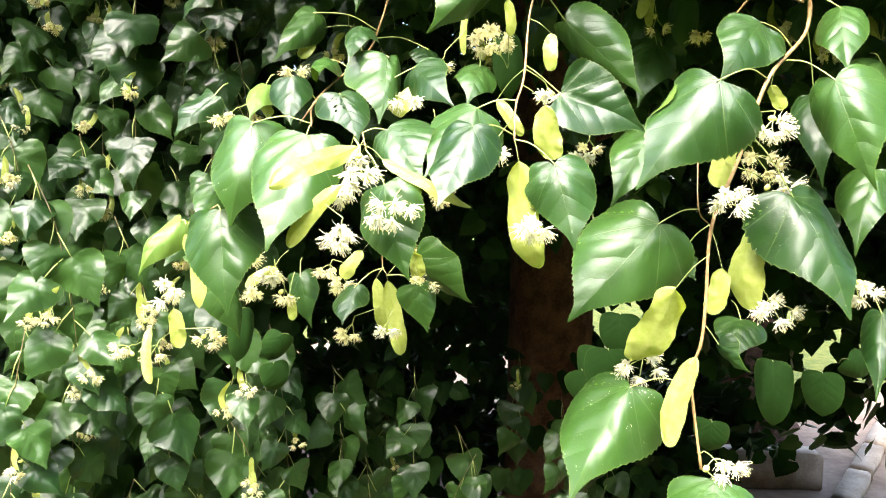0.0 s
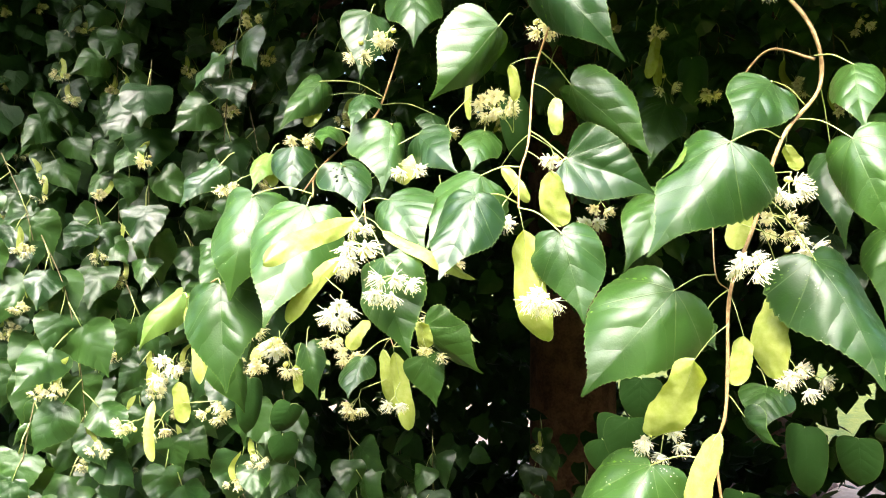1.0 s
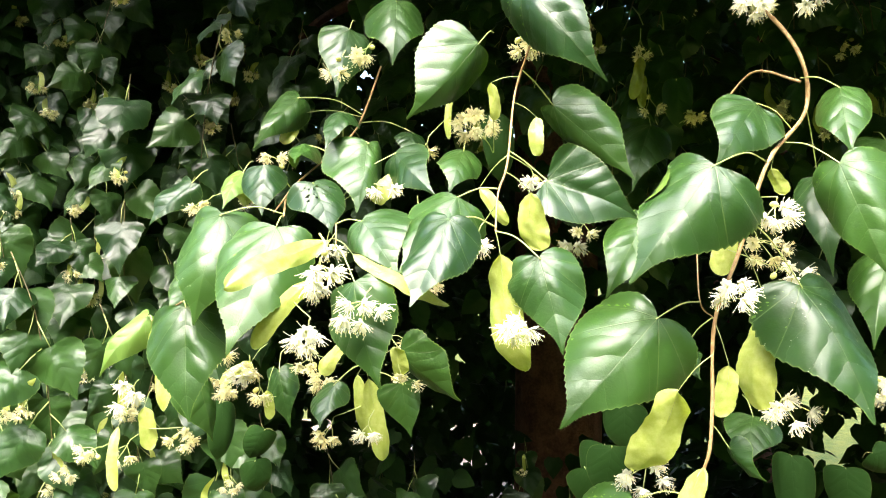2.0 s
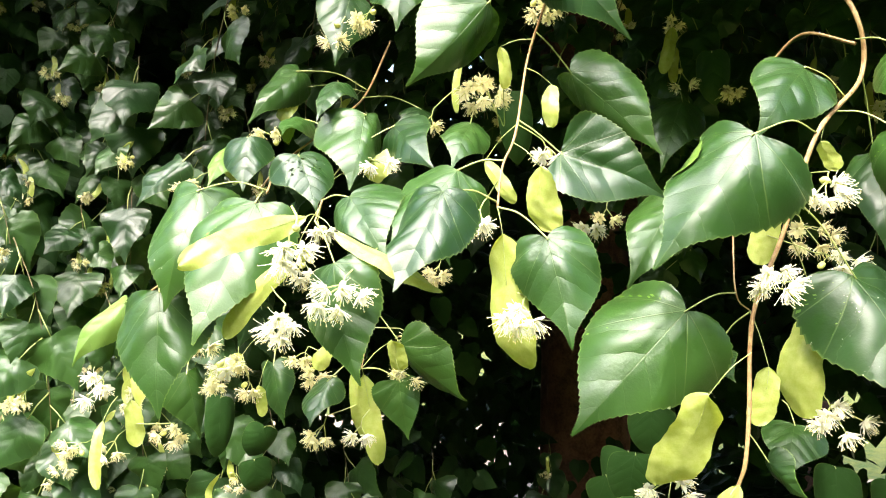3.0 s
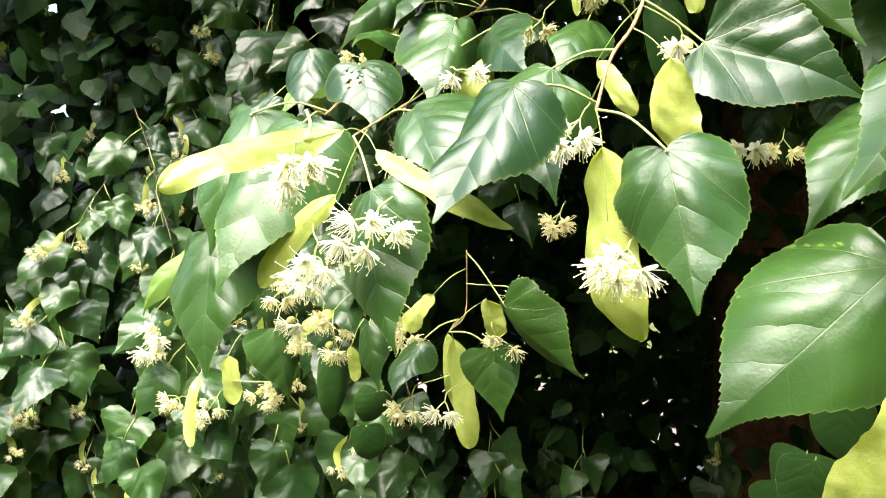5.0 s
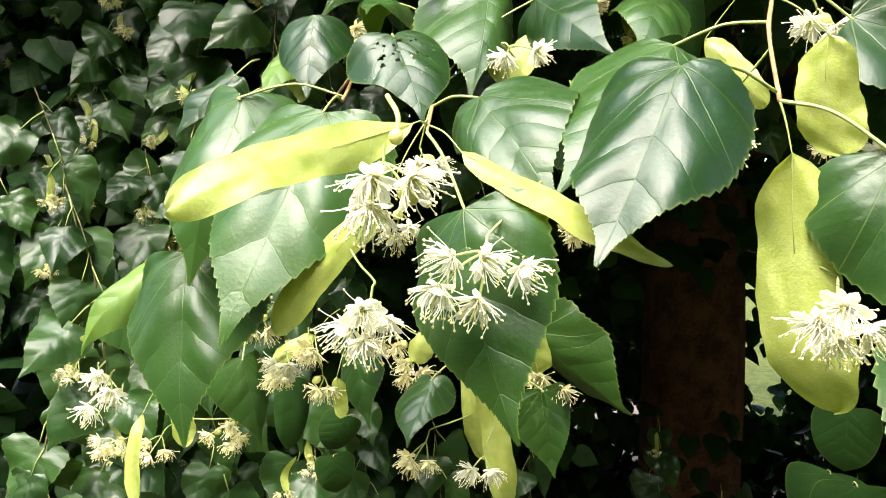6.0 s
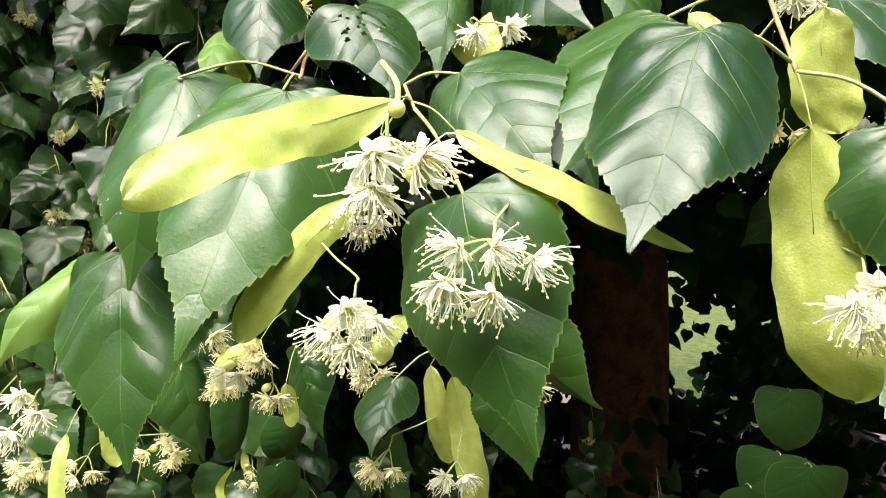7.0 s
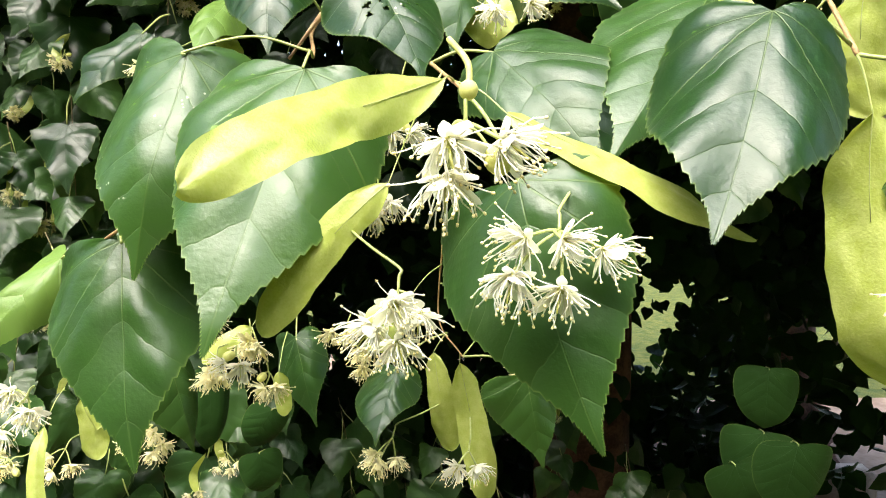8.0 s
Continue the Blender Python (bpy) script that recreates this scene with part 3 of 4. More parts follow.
leaf(left_spray, (-0.113, 0.708, 1.676), (-0.109, 0.633, 1.648), 0.027, -2, 10, 0.10, (-0.093, 0.714, 1.668))
leaf(middle_spray, (0.097, 0.591, 1.627), (0.167, 0.580, 1.596), (0.0304, 0.0318), 12, -16, 0.05, (0.067, 0.592, 1.651), wide=(0.40, 0.28))
leaf(middle_spray, (0.113, 0.662, 1.701), (0.179, 0.642, 1.632), (0.0200, 0.0270), 42, 10, 0.06, (0.084, 0.639, 1.726), wide=(0.23, 0.45))
leaf(middle_spray, (0.240, 0.808, 1.710), (0.209, 0.767, 1.636), 0.057, 4, 6, 0.10, (0.243, 0.837, 1.726))
leaf(middle_spray, (0.079, 0.505, 1.567), (0.091, 0.484, 1.506), (0.0254, 0.0239), 14, 14, 0.03, (0.052, 0.519, 1.585), wide=(0.18, 0.34))
leaf(right_spray, (0.209, 0.542, 1.631), (0.145, 0.534, 1.549), (0.0455, 0.0401), 17, 11, 0.06, (0.265, 0.584, 1.638), wide=(0.24, 0.26), flap=0.30)
leaf(right_spray, (0.195, 0.663, 1.601), (0.150, 0.626, 1.534), 0.049, -1, 6, 0.05, (0.222, 0.619, 1.576))
leaf(right_spray, (0.268, 0.606, 1.688), (0.222, 0.573, 1.634), 0.058, -2, 6, 0.10, (0.297, 0.613, 1.669))
leaf(right_spray, (0.310, 0.567, 1.635), (0.326, 0.533, 1.548), 0.055, 46, 8, 0.10, (0.284, 0.601, 1.656))
leaf(right_spray, (0.340, 0.656, 1.636), (0.330, 0.616, 1.553), 0.043, 28, 8, 0.10, (0.319, 0.632, 1.689))
leaf(right_spray, (0.331, 0.602, 1.699), (0.317, 0.562, 1.641), 0.039, 31, 8, 0.10, (0.315, 0.633, 1.715))
leaf(right_spray, (0.437, 0.716, 1.674), (0.383, 0.676, 1.626), 0.049, 6, 8, 0.10, (0.443, 0.746, 1.689))
leaf(right_spray, (0.292, 0.592, 1.544), (0.320, 0.546, 1.446), (0.0374, 0.0405), -4, 13, 0.07, (0.249, 0.581, 1.594), "specked", wide=(0.31, 0.47))
leaf(right_spray, (0.410, 0.676, 1.567), (0.374, 0.636, 1.489), 0.050, 24, 8, 0.10, (0.414, 0.705, 1.584))
leaf(right_spray, (0.177, 0.575, 1.521), (0.099, 0.552, 1.444), (0.0438, 0.0442), -1, 10, 0.04, (0.212, 0.585, 1.532), wide=(0.37, 0.18))
leaf(right_spray, (0.211, 0.622, 1.489), (0.212, 0.586, 1.472), 0.024, 34, 8, 0.10, (0.230, 0.608, 1.518))
leaf(right_spray, (0.156, 0.573, 1.385), (0.098, 0.529, 1.307), (0.0416, 0.0377), 17, 16, 0.05, (0.192, 0.552, 1.395), "specked", wide=(0.50, 0.20))
leaf(right_spray, (0.214, 0.536, 1.321), (0.198, 0.496, 1.280), 0.069, 20, 8, 0.08, (0.204, 0.540, 1.328))
leaf(right_spray, (0.249, 0.628, 1.409), (0.264, 0.598, 1.390), 0.024, 68, 10, 0.10, (0.246, 0.660, 1.422))
leaf(right_spray, (0.307, 0.718, 1.415), (0.286, 0.682, 1.378), 0.051, 19, 6, 0.10, (0.310, 0.749, 1.429))
leaf(right_spray, (0.388, 0.616, 1.439), (0.362, 0.576, 1.372), 0.029, 29, 8, 0.10, (0.391, 0.646, 1.455))
bract(left_spray, (-0.061, 0.519, 1.580), (-0.113, 0.458, 1.550), 0.0165, -18, 12, 0.05, (-0.058, 0.531, 1.581))
bract(left_spray, (-0.044, 0.516, 1.570), (0.021, 0.506, 1.537), 0.0160, -35, 12, 0.10, (-0.058, 0.531, 1.581))
bract(left_spray, (-0.079, 0.549, 1.552), (-0.120, 0.543, 1.504), 0.014, -24, 10, 0.10, (-0.061, 0.550, 1.587))
bract(middle_spray, (0.055, 0.516, 1.569), (0.071, 0.522, 1.490), 0.0254, 33, 9, 0.08, (0.052, 0.519, 1.585))
bract(middle_spray, (0.081, 0.566, 1.615), (0.089, 0.570, 1.572), 0.0225, 29, 12, 0.10, (0.063, 0.573, 1.632))
bract(middle_spray, (0.095, 0.634, 1.685), (0.093, 0.623, 1.652), 0.014, 27, 16, 0.50, (0.076, 0.635, 1.698))
bract(middle_spray, (0.045, 0.600, 1.623), (0.067, 0.588, 1.593), 0.012, 44, 14, 0.40, (0.067, 0.589, 1.647))
bract(right_spray, (0.180, 0.541, 1.472), (0.157, 0.575, 1.408), 0.0319, -12, 12, 0.10, (0.203, 0.534, 1.499))
bract(right_spray, (0.278, 0.616, 1.521), (0.261, 0.603, 1.446), 0.0326, 48, 12, 0.10, (0.242, 0.579, 1.574))
bract(right_spray, (0.268, 0.661, 1.597), (0.256, 0.662, 1.550), 0.021, 14, 10, 0.10, (0.222, 0.619, 1.576))
bract(right_spray, (0.197, 0.539, 1.419), (0.177, 0.541, 1.346), 0.020, 35, 16, 0.10, (0.189, 0.531, 1.415))
bract(right_spray, (0.236, 0.592, 1.482), (0.226, 0.589, 1.443), 0.018, 16, 10, 0.10, (0.229, 0.607, 1.519))
bract(left_spray, (-0.068, 0.711, 1.458), (-0.059, 0.713, 1.399), 0.016, 13, 12, 0.10, (-0.060, 0.712, 1.469))
bract(left_spray, (-0.054, 0.679, 1.460), (-0.041, 0.680, 1.387), 0.017, -1, 10, 0.05, (-0.054, 0.669, 1.467))
bract(left_spray, (-0.241, 0.657, 1.507), (-0.226, 0.651, 1.438), 0.015, 10, 16, 0.20, (-0.236, 0.647, 1.516))
bract(left_spray, (-0.306, 0.791, 1.413), (-0.301, 0.791, 1.367), 0.018, -19, 12, 0.20, (-0.307, 0.819, 1.432))
bract(left_spray, (-0.327, 0.777, 1.396), (-0.320, 0.754, 1.336), 0.011, -21, 12, 0.20, (-0.328, 0.806, 1.414))
bract(left_spray, (-0.143, 0.811, 1.728), (-0.157, 0.791, 1.692), 0.016, -26, 12, 0.10, (-0.076, 0.823, 1.726))
bract(middle_spray, (0.057, 0.644, 1.717), (0.061, 0.651, 1.686), 0.010, 7, 12, 0.10, (0.082, 0.640, 1.721))
bract(left_spray, (-0.184, 0.720, 1.637), (-0.174, 0.720, 1.621), 0.013, 33, 12, 0.10, (-0.190, 0.748, 1.655))
bract(left_spray, (-0.029, 0.668, 1.489), (-0.024, 0.679, 1.461), 0.015, 3, 12, 0.10, (-0.053, 0.664, 1.467))
bract(left_spray, (-0.083, 0.723, 1.485), (-0.104, 0.721, 1.457), 0.016, 2, 12, 0.10, (-0.063, 0.743, 1.504))
bract(left_spray, (-0.183, 0.761, 1.464), (-0.214, 0.756, 1.443), 0.012, -6, 12, 0.10, (-0.174, 0.790, 1.479))
bract(left_spray, (-0.167, 0.761, 1.435), (-0.166, 0.768, 1.404), 0.011, -12, 12, 0.10, (-0.167, 0.788, 1.455))
bract(right_spray, (0.271, 0.592, 1.634), (0.283, 0.592, 1.615), 0.012, 60, 12, 0.30, (0.275, 0.593, 1.648))
bract(left_spray, (-0.024, 0.657, 1.638), (-0.050, 0.655, 1.622), 0.022, -10, 12, 0.10, (-0.076, 0.646, 1.614))
cluster(left_spray, (-0.057, 0.466, 1.568), (-0.057, 0.465, 1.558), 0.015, 3)
cluster(left_spray, (-0.033, 0.496, 1.545), (-0.035, 0.486, 1.533), 0.018, 5, root=(-0.019, 0.520, 1.561))
cluster(left_spray, (-0.074, 0.519, 1.528), (-0.075, 0.513, 1.515), 0.015, 4, root=(-0.091, 0.547, 1.537))
cluster(middle_spray, (0.068, 0.514, 1.533), (0.063, 0.499, 1.522), 0.015, 4, root=(0.062, 0.519, 1.536))
cluster(middle_spray, (0.109, 0.609, 1.573), (0.119, 0.605, 1.576), 0.010, 2)
cluster(middle_spray, (0.084, 0.597, 1.638), (0.091, 0.600, 1.627), 0.010, 2, root=(0.067, 0.589, 1.647))
cluster(middle_spray, (0.046, 0.553, 1.593), (0.037, 0.551, 1.578), 0.012, 3, root=(0.055, 0.540, 1.606))
cluster(middle_spray, (0.061, 0.675, 1.662), (0.045, 0.667, 1.686), 0.024, 9, OLD_FLOWERS, root=(0.059, 0.647, 1.702))
cluster(middle_spray, (0.086, 0.712, 1.788), (0.098, 0.708, 1.765), 0.015, 4, OLD_FLOWERS)
cluster(right_spray, (0.210, 0.550, 1.529), (0.223, 0.546, 1.542), 0.021, 5, root=(0.216, 0.560, 1.526))
cluster(right_spray, (0.258, 0.555, 1.609), (0.256, 0.552, 1.596), 0.017, 4, root=(0.255, 0.582, 1.611))
cluster(right_spray, (0.297, 0.685, 1.589), (0.303, 0.681, 1.571), 0.026, 5, OLD_FLOWERS, root=(0.268, 0.661, 1.597))
cluster(right_spray, (0.276, 0.600, 1.461), (0.282, 0.594, 1.447), 0.024, 5, root=(0.271, 0.611, 1.485))
cluster(right_spray, (0.176, 0.607, 1.406), (0.169, 0.589, 1.398), 0.026, 5)
cluster(right_spray, (0.207, 0.544, 1.341), (0.224, 0.540, 1.329), 0.014, 3, root=(0.202, 0.544, 1.340))
cluster(right_spray, (0.287, 0.635, 1.559), (0.306, 0.631, 1.554), 0.016, 3, root=(0.262, 0.661, 1.573))
cluster(right_spray, (0.353, 0.610, 1.477), (0.364, 0.606, 1.459), 0.018, 4)
cluster(left_spray, (-0.225, 0.597, 1.474), (-0.240, 0.610, 1.460), 0.021, 3)
cluster(left_spray, (-0.208, 0.732, 1.632), (-0.223, 0.728, 1.622), 0.012, 2, OLD_FLOWERS, root=(-0.184, 0.720, 1.637))
cluster(left_spray, (-0.143, 0.744, 1.662), (-0.154, 0.740, 1.670), 0.012, 2, OLD_FLOWERS)
cluster(left_spray, (-0.119, 0.760, 1.472), (-0.126, 0.756, 1.460), 0.012, 2, OLD_FLOWERS, root=(-0.094, 0.722, 1.471))
cluster(left_spray, (-0.103, 0.732, 1.463), (-0.107, 0.728, 1.452), 0.014, 3, OLD_FLOWERS, root=(-0.094, 0.722, 1.471))
cluster(left_spray, (-0.263, 0.792, 1.391), (-0.263, 0.788, 1.381), 0.021, 4, OLD_FLOWERS, root=(-0.303, 0.791, 1.390))
cluster(left_spray, (-0.088, 0.701, 1.421), (-0.095, 0.697, 1.404), 0.014, 3, OLD_FLOWERS, root=(-0.063, 0.712, 1.429))
cluster(left_spray, (-0.024, 0.674, 1.464), (-0.017, 0.670, 1.459), 0.014, 3, OLD_FLOWERS, root=(-0.027, 0.673, 1.475))
cluster(left_spray, (-0.036, 0.748, 1.491), (-0.016, 0.744, 1.485), 0.013, 2, OLD_FLOWERS, root=(-0.064, 0.746, 1.492))
cluster(left_spray, (-0.333, 0.821, 1.372), (-0.343, 0.817, 1.356), 0.016, 3, OLD_FLOWERS, root=(-0.303, 0.791, 1.390))
cluster(left_spray, (-0.349, 0.787, 1.372), (-0.365, 0.783, 1.368), 0.015, 3, OLD_FLOWERS, root=(-0.326, 0.772, 1.384))
cluster(left_spray, (-0.041, 0.622, 1.629), (-0.033, 0.618, 1.625), 0.014, 2, root=(-0.037, 0.656, 1.630))
cluster(left_spray, (0.003, 0.697, 1.682), (-0.001, 0.693, 1.668), 0.009, 2, OLD_FLOWERS, root=(0.023, 0.720, 1.706))
cluster(left_spray, (-0.050, 0.651, 1.430), (-0.052, 0.647, 1.418), 0.008, 2, root=(-0.049, 0.679, 1.431))
cluster(left_spray, (-0.079, 0.728, 1.772), (-0.089, 0.724, 1.749), 0.010, 2, OLD_FLOWERS)
cluster(left_spray, (-0.052, 0.721, 1.778), (-0.063, 0.717, 1.763), 0.012, 3, OLD_FLOWERS)
cluster(middle_spray, (0.166, 0.803, 1.611), (0.163, 0.799, 1.595), 0.014, 2, OLD_FLOWERS)
cluster(middle_spray, (0.004, 0.795, 1.555), (-0.002, 0.791, 1.539), 0.011, 3, OLD_FLOWERS)
cluster(right_spray, (0.250, 0.878, 1.839), (0.247, 0.874, 1.808), 0.012, 3, OLD_FLOWERS)
cluster(right_spray, (0.276, 0.624, 1.795), (0.270, 0.620, 1.772), 0.017, 4)
cluster(right_spray, (0.324, 0.624, 1.799), (0.317, 0.620, 1.778), 0.014, 3)
twig(middle_spray, 0.0011, (0.092, 0.631, 1.751), (0.078, 0.644, 1.708), (0.066, 0.583, 1.641), (0.056, 0.548, 1.613), (0.052, 0.519, 1.585))
twig(right_spray, 0.0019, (0.270, 0.760, 1.900), (0.296, 0.690, 1.810), (0.313, 0.634, 1.740), (0.319, 0.632, 1.689), (0.265, 0.584, 1.638), (0.240, 0.579, 1.570), (0.216, 0.566, 1.519), (0.211, 0.560, 1.459), (0.207, 0.556, 1.427), (0.200, 0.556, 1.395), (0.204, 0.540, 1.328))
twig(right_spray, 0.0012, (0.316, 0.634, 1.712), (0.290, 0.660, 1.728), (0.268, 0.668, 1.706), (0.262, 0.672, 1.690))
twig(right_spray, 0.0007, (0.222, 0.619, 1.576), (0.212, 0.585, 1.532), (0.230, 0.608, 1.518))
twig(left_spray, 0.0013, (-0.063, 0.915, 1.807), (-0.075, 0.833, 1.731), (-0.079, 0.739, 1.687), (-0.118, 0.668, 1.632), (-0.111, 0.600, 1.601))
twig(left_spray, 0.0011, (-0.114, 0.644, 1.628), (-0.128, 0.637, 1.607))
twig(left_spray, 0.0009, (-0.076, 0.646, 1.614), (-0.056, 0.518, 1.577))
twig(left_spray, 0.0008, (-0.199, 0.620, 1.534), (-0.236, 0.647, 1.516))
twig(left_spray, 0.0006, (-0.062, 0.740, 1.518), (-0.065, 0.750, 1.470), (-0.053, 0.664, 1.467))
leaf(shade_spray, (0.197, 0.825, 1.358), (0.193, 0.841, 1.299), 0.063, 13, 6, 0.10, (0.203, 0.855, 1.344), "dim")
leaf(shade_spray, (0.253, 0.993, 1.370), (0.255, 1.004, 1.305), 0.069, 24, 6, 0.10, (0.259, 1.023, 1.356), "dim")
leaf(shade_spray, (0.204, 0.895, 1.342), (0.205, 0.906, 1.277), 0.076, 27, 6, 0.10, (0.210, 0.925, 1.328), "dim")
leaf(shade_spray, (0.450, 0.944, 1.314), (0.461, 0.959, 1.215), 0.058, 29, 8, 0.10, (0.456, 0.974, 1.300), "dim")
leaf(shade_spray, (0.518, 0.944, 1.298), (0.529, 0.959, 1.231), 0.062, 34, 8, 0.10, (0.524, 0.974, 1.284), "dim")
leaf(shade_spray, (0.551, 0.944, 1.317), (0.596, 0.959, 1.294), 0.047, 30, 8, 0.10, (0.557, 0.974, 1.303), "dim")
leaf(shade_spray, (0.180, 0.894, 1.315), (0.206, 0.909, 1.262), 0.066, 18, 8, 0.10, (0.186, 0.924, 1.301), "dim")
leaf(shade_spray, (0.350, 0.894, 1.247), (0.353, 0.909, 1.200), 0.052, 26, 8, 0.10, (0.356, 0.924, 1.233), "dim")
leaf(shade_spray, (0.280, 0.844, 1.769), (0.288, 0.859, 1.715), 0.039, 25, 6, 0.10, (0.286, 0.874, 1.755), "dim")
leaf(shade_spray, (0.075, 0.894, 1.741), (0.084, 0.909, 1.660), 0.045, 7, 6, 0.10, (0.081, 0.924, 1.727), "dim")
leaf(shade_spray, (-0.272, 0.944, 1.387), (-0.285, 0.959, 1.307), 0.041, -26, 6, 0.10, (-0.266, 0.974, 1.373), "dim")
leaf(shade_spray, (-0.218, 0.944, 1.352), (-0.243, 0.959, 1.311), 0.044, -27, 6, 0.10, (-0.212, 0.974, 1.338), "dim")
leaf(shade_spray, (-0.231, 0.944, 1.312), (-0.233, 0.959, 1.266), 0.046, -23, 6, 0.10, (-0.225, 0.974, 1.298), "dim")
bract(shade_spray, (0.242, 0.850, 1.797), (0.231, 0.850, 1.749), 0.014, 15, 12, 0.30, (0.245, 0.878, 1.817))
bract(shade_spray, (0.246, 0.850, 1.775), (0.243, 0.850, 1.737), 0.010, 22, 12, 0.10, (0.247, 0.878, 1.795))
bract(left_spray, (0.025, 0.720, 1.730), (0.021, 0.720, 1.682), 0.007, 3, 12, 0.10, (0.027, 0.748, 1.750))
cluster(shade_spray, (0.250, 0.854, 1.765), (0.253, 0.850, 1.737), 0.011, 2, OLD_FLOWERS, root=(0.246, 0.850, 1.767))
cluster(shade_spray, (0.286, 0.854, 1.720), (0.301, 0.850, 1.728), 0.012, 3, OLD_FLOWERS)
cluster(left_spray, (-0.199, 0.704, 1.510), (-0.204, 0.700, 1.496), 0.008, 2, OLD_FLOWERS)
cluster(left_spray, (-0.181, 0.684, 1.494), (-0.189, 0.680, 1.482), 0.009, 2, OLD_FLOWERS)
cluster(left_spray, (-0.164, 0.664, 1.474), (-0.164, 0.660, 1.466), 0.007, 2)
cluster(left_spray, (-0.089, 0.624, 1.555), (-0.089, 0.620, 1.544), 0.010, 3)
cluster(left_spray, (-0.084, 0.644, 1.584), (-0.081, 0.640, 1.575), 0.008, 2, root=(-0.075, 0.640, 1.612))
cluster(left_spray, (-0.174, 0.724, 1.476), (-0.172, 0.720, 1.461), 0.008, 3, OLD_FLOWERS)
cluster(left_spray, (-0.199, 0.744, 1.455), (-0.201, 0.740, 1.440), 0.008, 3, OLD_FLOWERS, root=(-0.198, 0.758, 1.454))
cluster(left_spray, (-0.165, 0.724, 1.452), (-0.162, 0.720, 1.437), 0.007, 2, OLD_FLOWERS, root=(-0.183, 0.761, 1.464))
part("fruit", round_fruit((-0.056, 0.475, 1.571)), BUD, left_spray, None, "round green young fruit")

# ---- the tree behind: trunk, limbs, crown, hanging branches ----
def trunk_mesh(points, radii, sides=20, flare=0.0):
    bm = bmesh.new()
    rows = []
    line = glide(points, 8)
    for i, q in enumerate(line):
        k = i / (len(line) - 1) * (len(radii) - 1)
        j = min(int(k), len(radii) - 2)
        r = radii[j] + (radii[j + 1] - radii[j]) * (k - j)
        row = []
        for s in range(sides):
            a = 2 * math.pi * s / sides
            w = 1 + 0.10 * noise.noise(Vector((math.cos(a) * 2.2, math.sin(a) * 2.2, q.z * 0.9))) + 0.05 * noise.noise(Vector((math.cos(a) * 7, math.sin(a) * 7, q.z * 4)))
            w += flare * max(0.0, 1 - q.z / 0.45) ** 2 * (0.6 + 0.5 * math.sin(5 * a + 1))
            row.append(bm.verts.new(q + Vector((math.cos(a), math.sin(a), 0)) * r * w))
        rows.append(row)
    for p, q in zip(rows, rows[1:]):
        for s in range(sides):
            bm.faces.new((p[s], p[(s + 1) % sides], q[(s + 1) % sides], q[s]))
    bm.faces.new(rows[-1])
    return bm


def leaf_cloud(name, spots, size, parent, label=""):
    """Many small pointed leaves as one mesh; spots: rows of place and outward direction."""
    rnd = np.random.default_rng(7)
    n = len(spots)
    half = [(0.26, -0.07, -0.03), (0.44, 0.12, -0.06), (0.44, 0.36, -0.07), (0.26, 0.66, -0.04)]
    shape = np.array([(0, 0, 0), (0, 0.4, 0.03), (0, 1, -0.08), *half, *((-u, v, w) for u, v, w in half)])
    tris = np.array([(0, 3, 1), (3, 4, 1), (4, 5, 1), (5, 6, 1), (6, 2, 1), (0, 1, 7), (7, 1, 8), (8, 1, 9), (9, 1, 10), (10, 1, 2)])
    at, out = spots[:, :3], spots[:, 3:]
    out = out + rnd.normal(0, 0.45, (n, 3)) + (0, 0, 0.35)
    out /= np.linalg.norm(out, axis=1)[:, None]
    down = np.array((0, 0, -1.0)) + rnd.normal(0, 0.5, (n, 3))
    y = down - out * np.sum(down * out, axis=1)[:, None]
    y /= np.linalg.norm(y, axis=1)[:, None]
    x = np.cross(y, out)
    k = size * rnd.uniform(0.7, 1.25, n)
    verts = at[:, None, :] + k[:, None, None] * (shape[None, :, 0:1] * x[:, None, :] + shape[None, :, 1:2] * y[:, None, :] + shape[None, :, 2:3] * out[:, None, :])
    faces = (tris[None] + 11 * np.arange(n)[:, None, None]).reshape(-1, 3)
    mesh = bpy.data.meshes.new(name)
    mesh.from_pydata(verts.reshape(-1, 3), [], faces.tolist())
    uv = mesh.uv_layers.new(name="UVMap")
    uv.data.foreach_set("uv", np.tile(shape[tris.reshape(-1), :2], (n, 1)).astype(np.float32).reshape(-1))
    ob = part(name, mesh, SHADED_LEAF, parent, None, label)
    return tagged(ob, kind="stuff")


tree = thing("linden_tree", (0.42, 2.75, 0), "linden tree with reddish-brown trunk and drooping leafy crown", "tree")
part("trunk", trunk_mesh([(0.42, 2.75, -0.1), (0.42, 2.75, 0.6), (0.43, 2.77, 1.6), (0.40, 2.85, 3.2), (0.45, 2.9, 5.0)], [0.19, 0.165, 0.155, 0.13, 0.07], 24, 0.5), BARK, tree)
limb_rnd = random.Random(5)
for i in range(11):
    a = 2 * math.pi * i / 11 + limb_rnd.uniform(-0.2, 0.2)
    z = 1.7 + 0.22 * i
    reach = limb_rnd.uniform(1.5, 2.0)
    start = Vector((0.42, 2.8, z))
    way = Vector((math.cos(a), math.sin(a), 0))
    line = glide([start, start + way * reach * 0.4 + Vector((0, 0, 0.25)), start + way * reach * 0.8 + Vector((0, 0, 0.2)), start + way * reach + Vector((0, 0, -0.15))], 6)
    part("limb", tube(bmesh.new(), line, 0.045, 0.008, 8, 0, 0.15), BARK, tree)

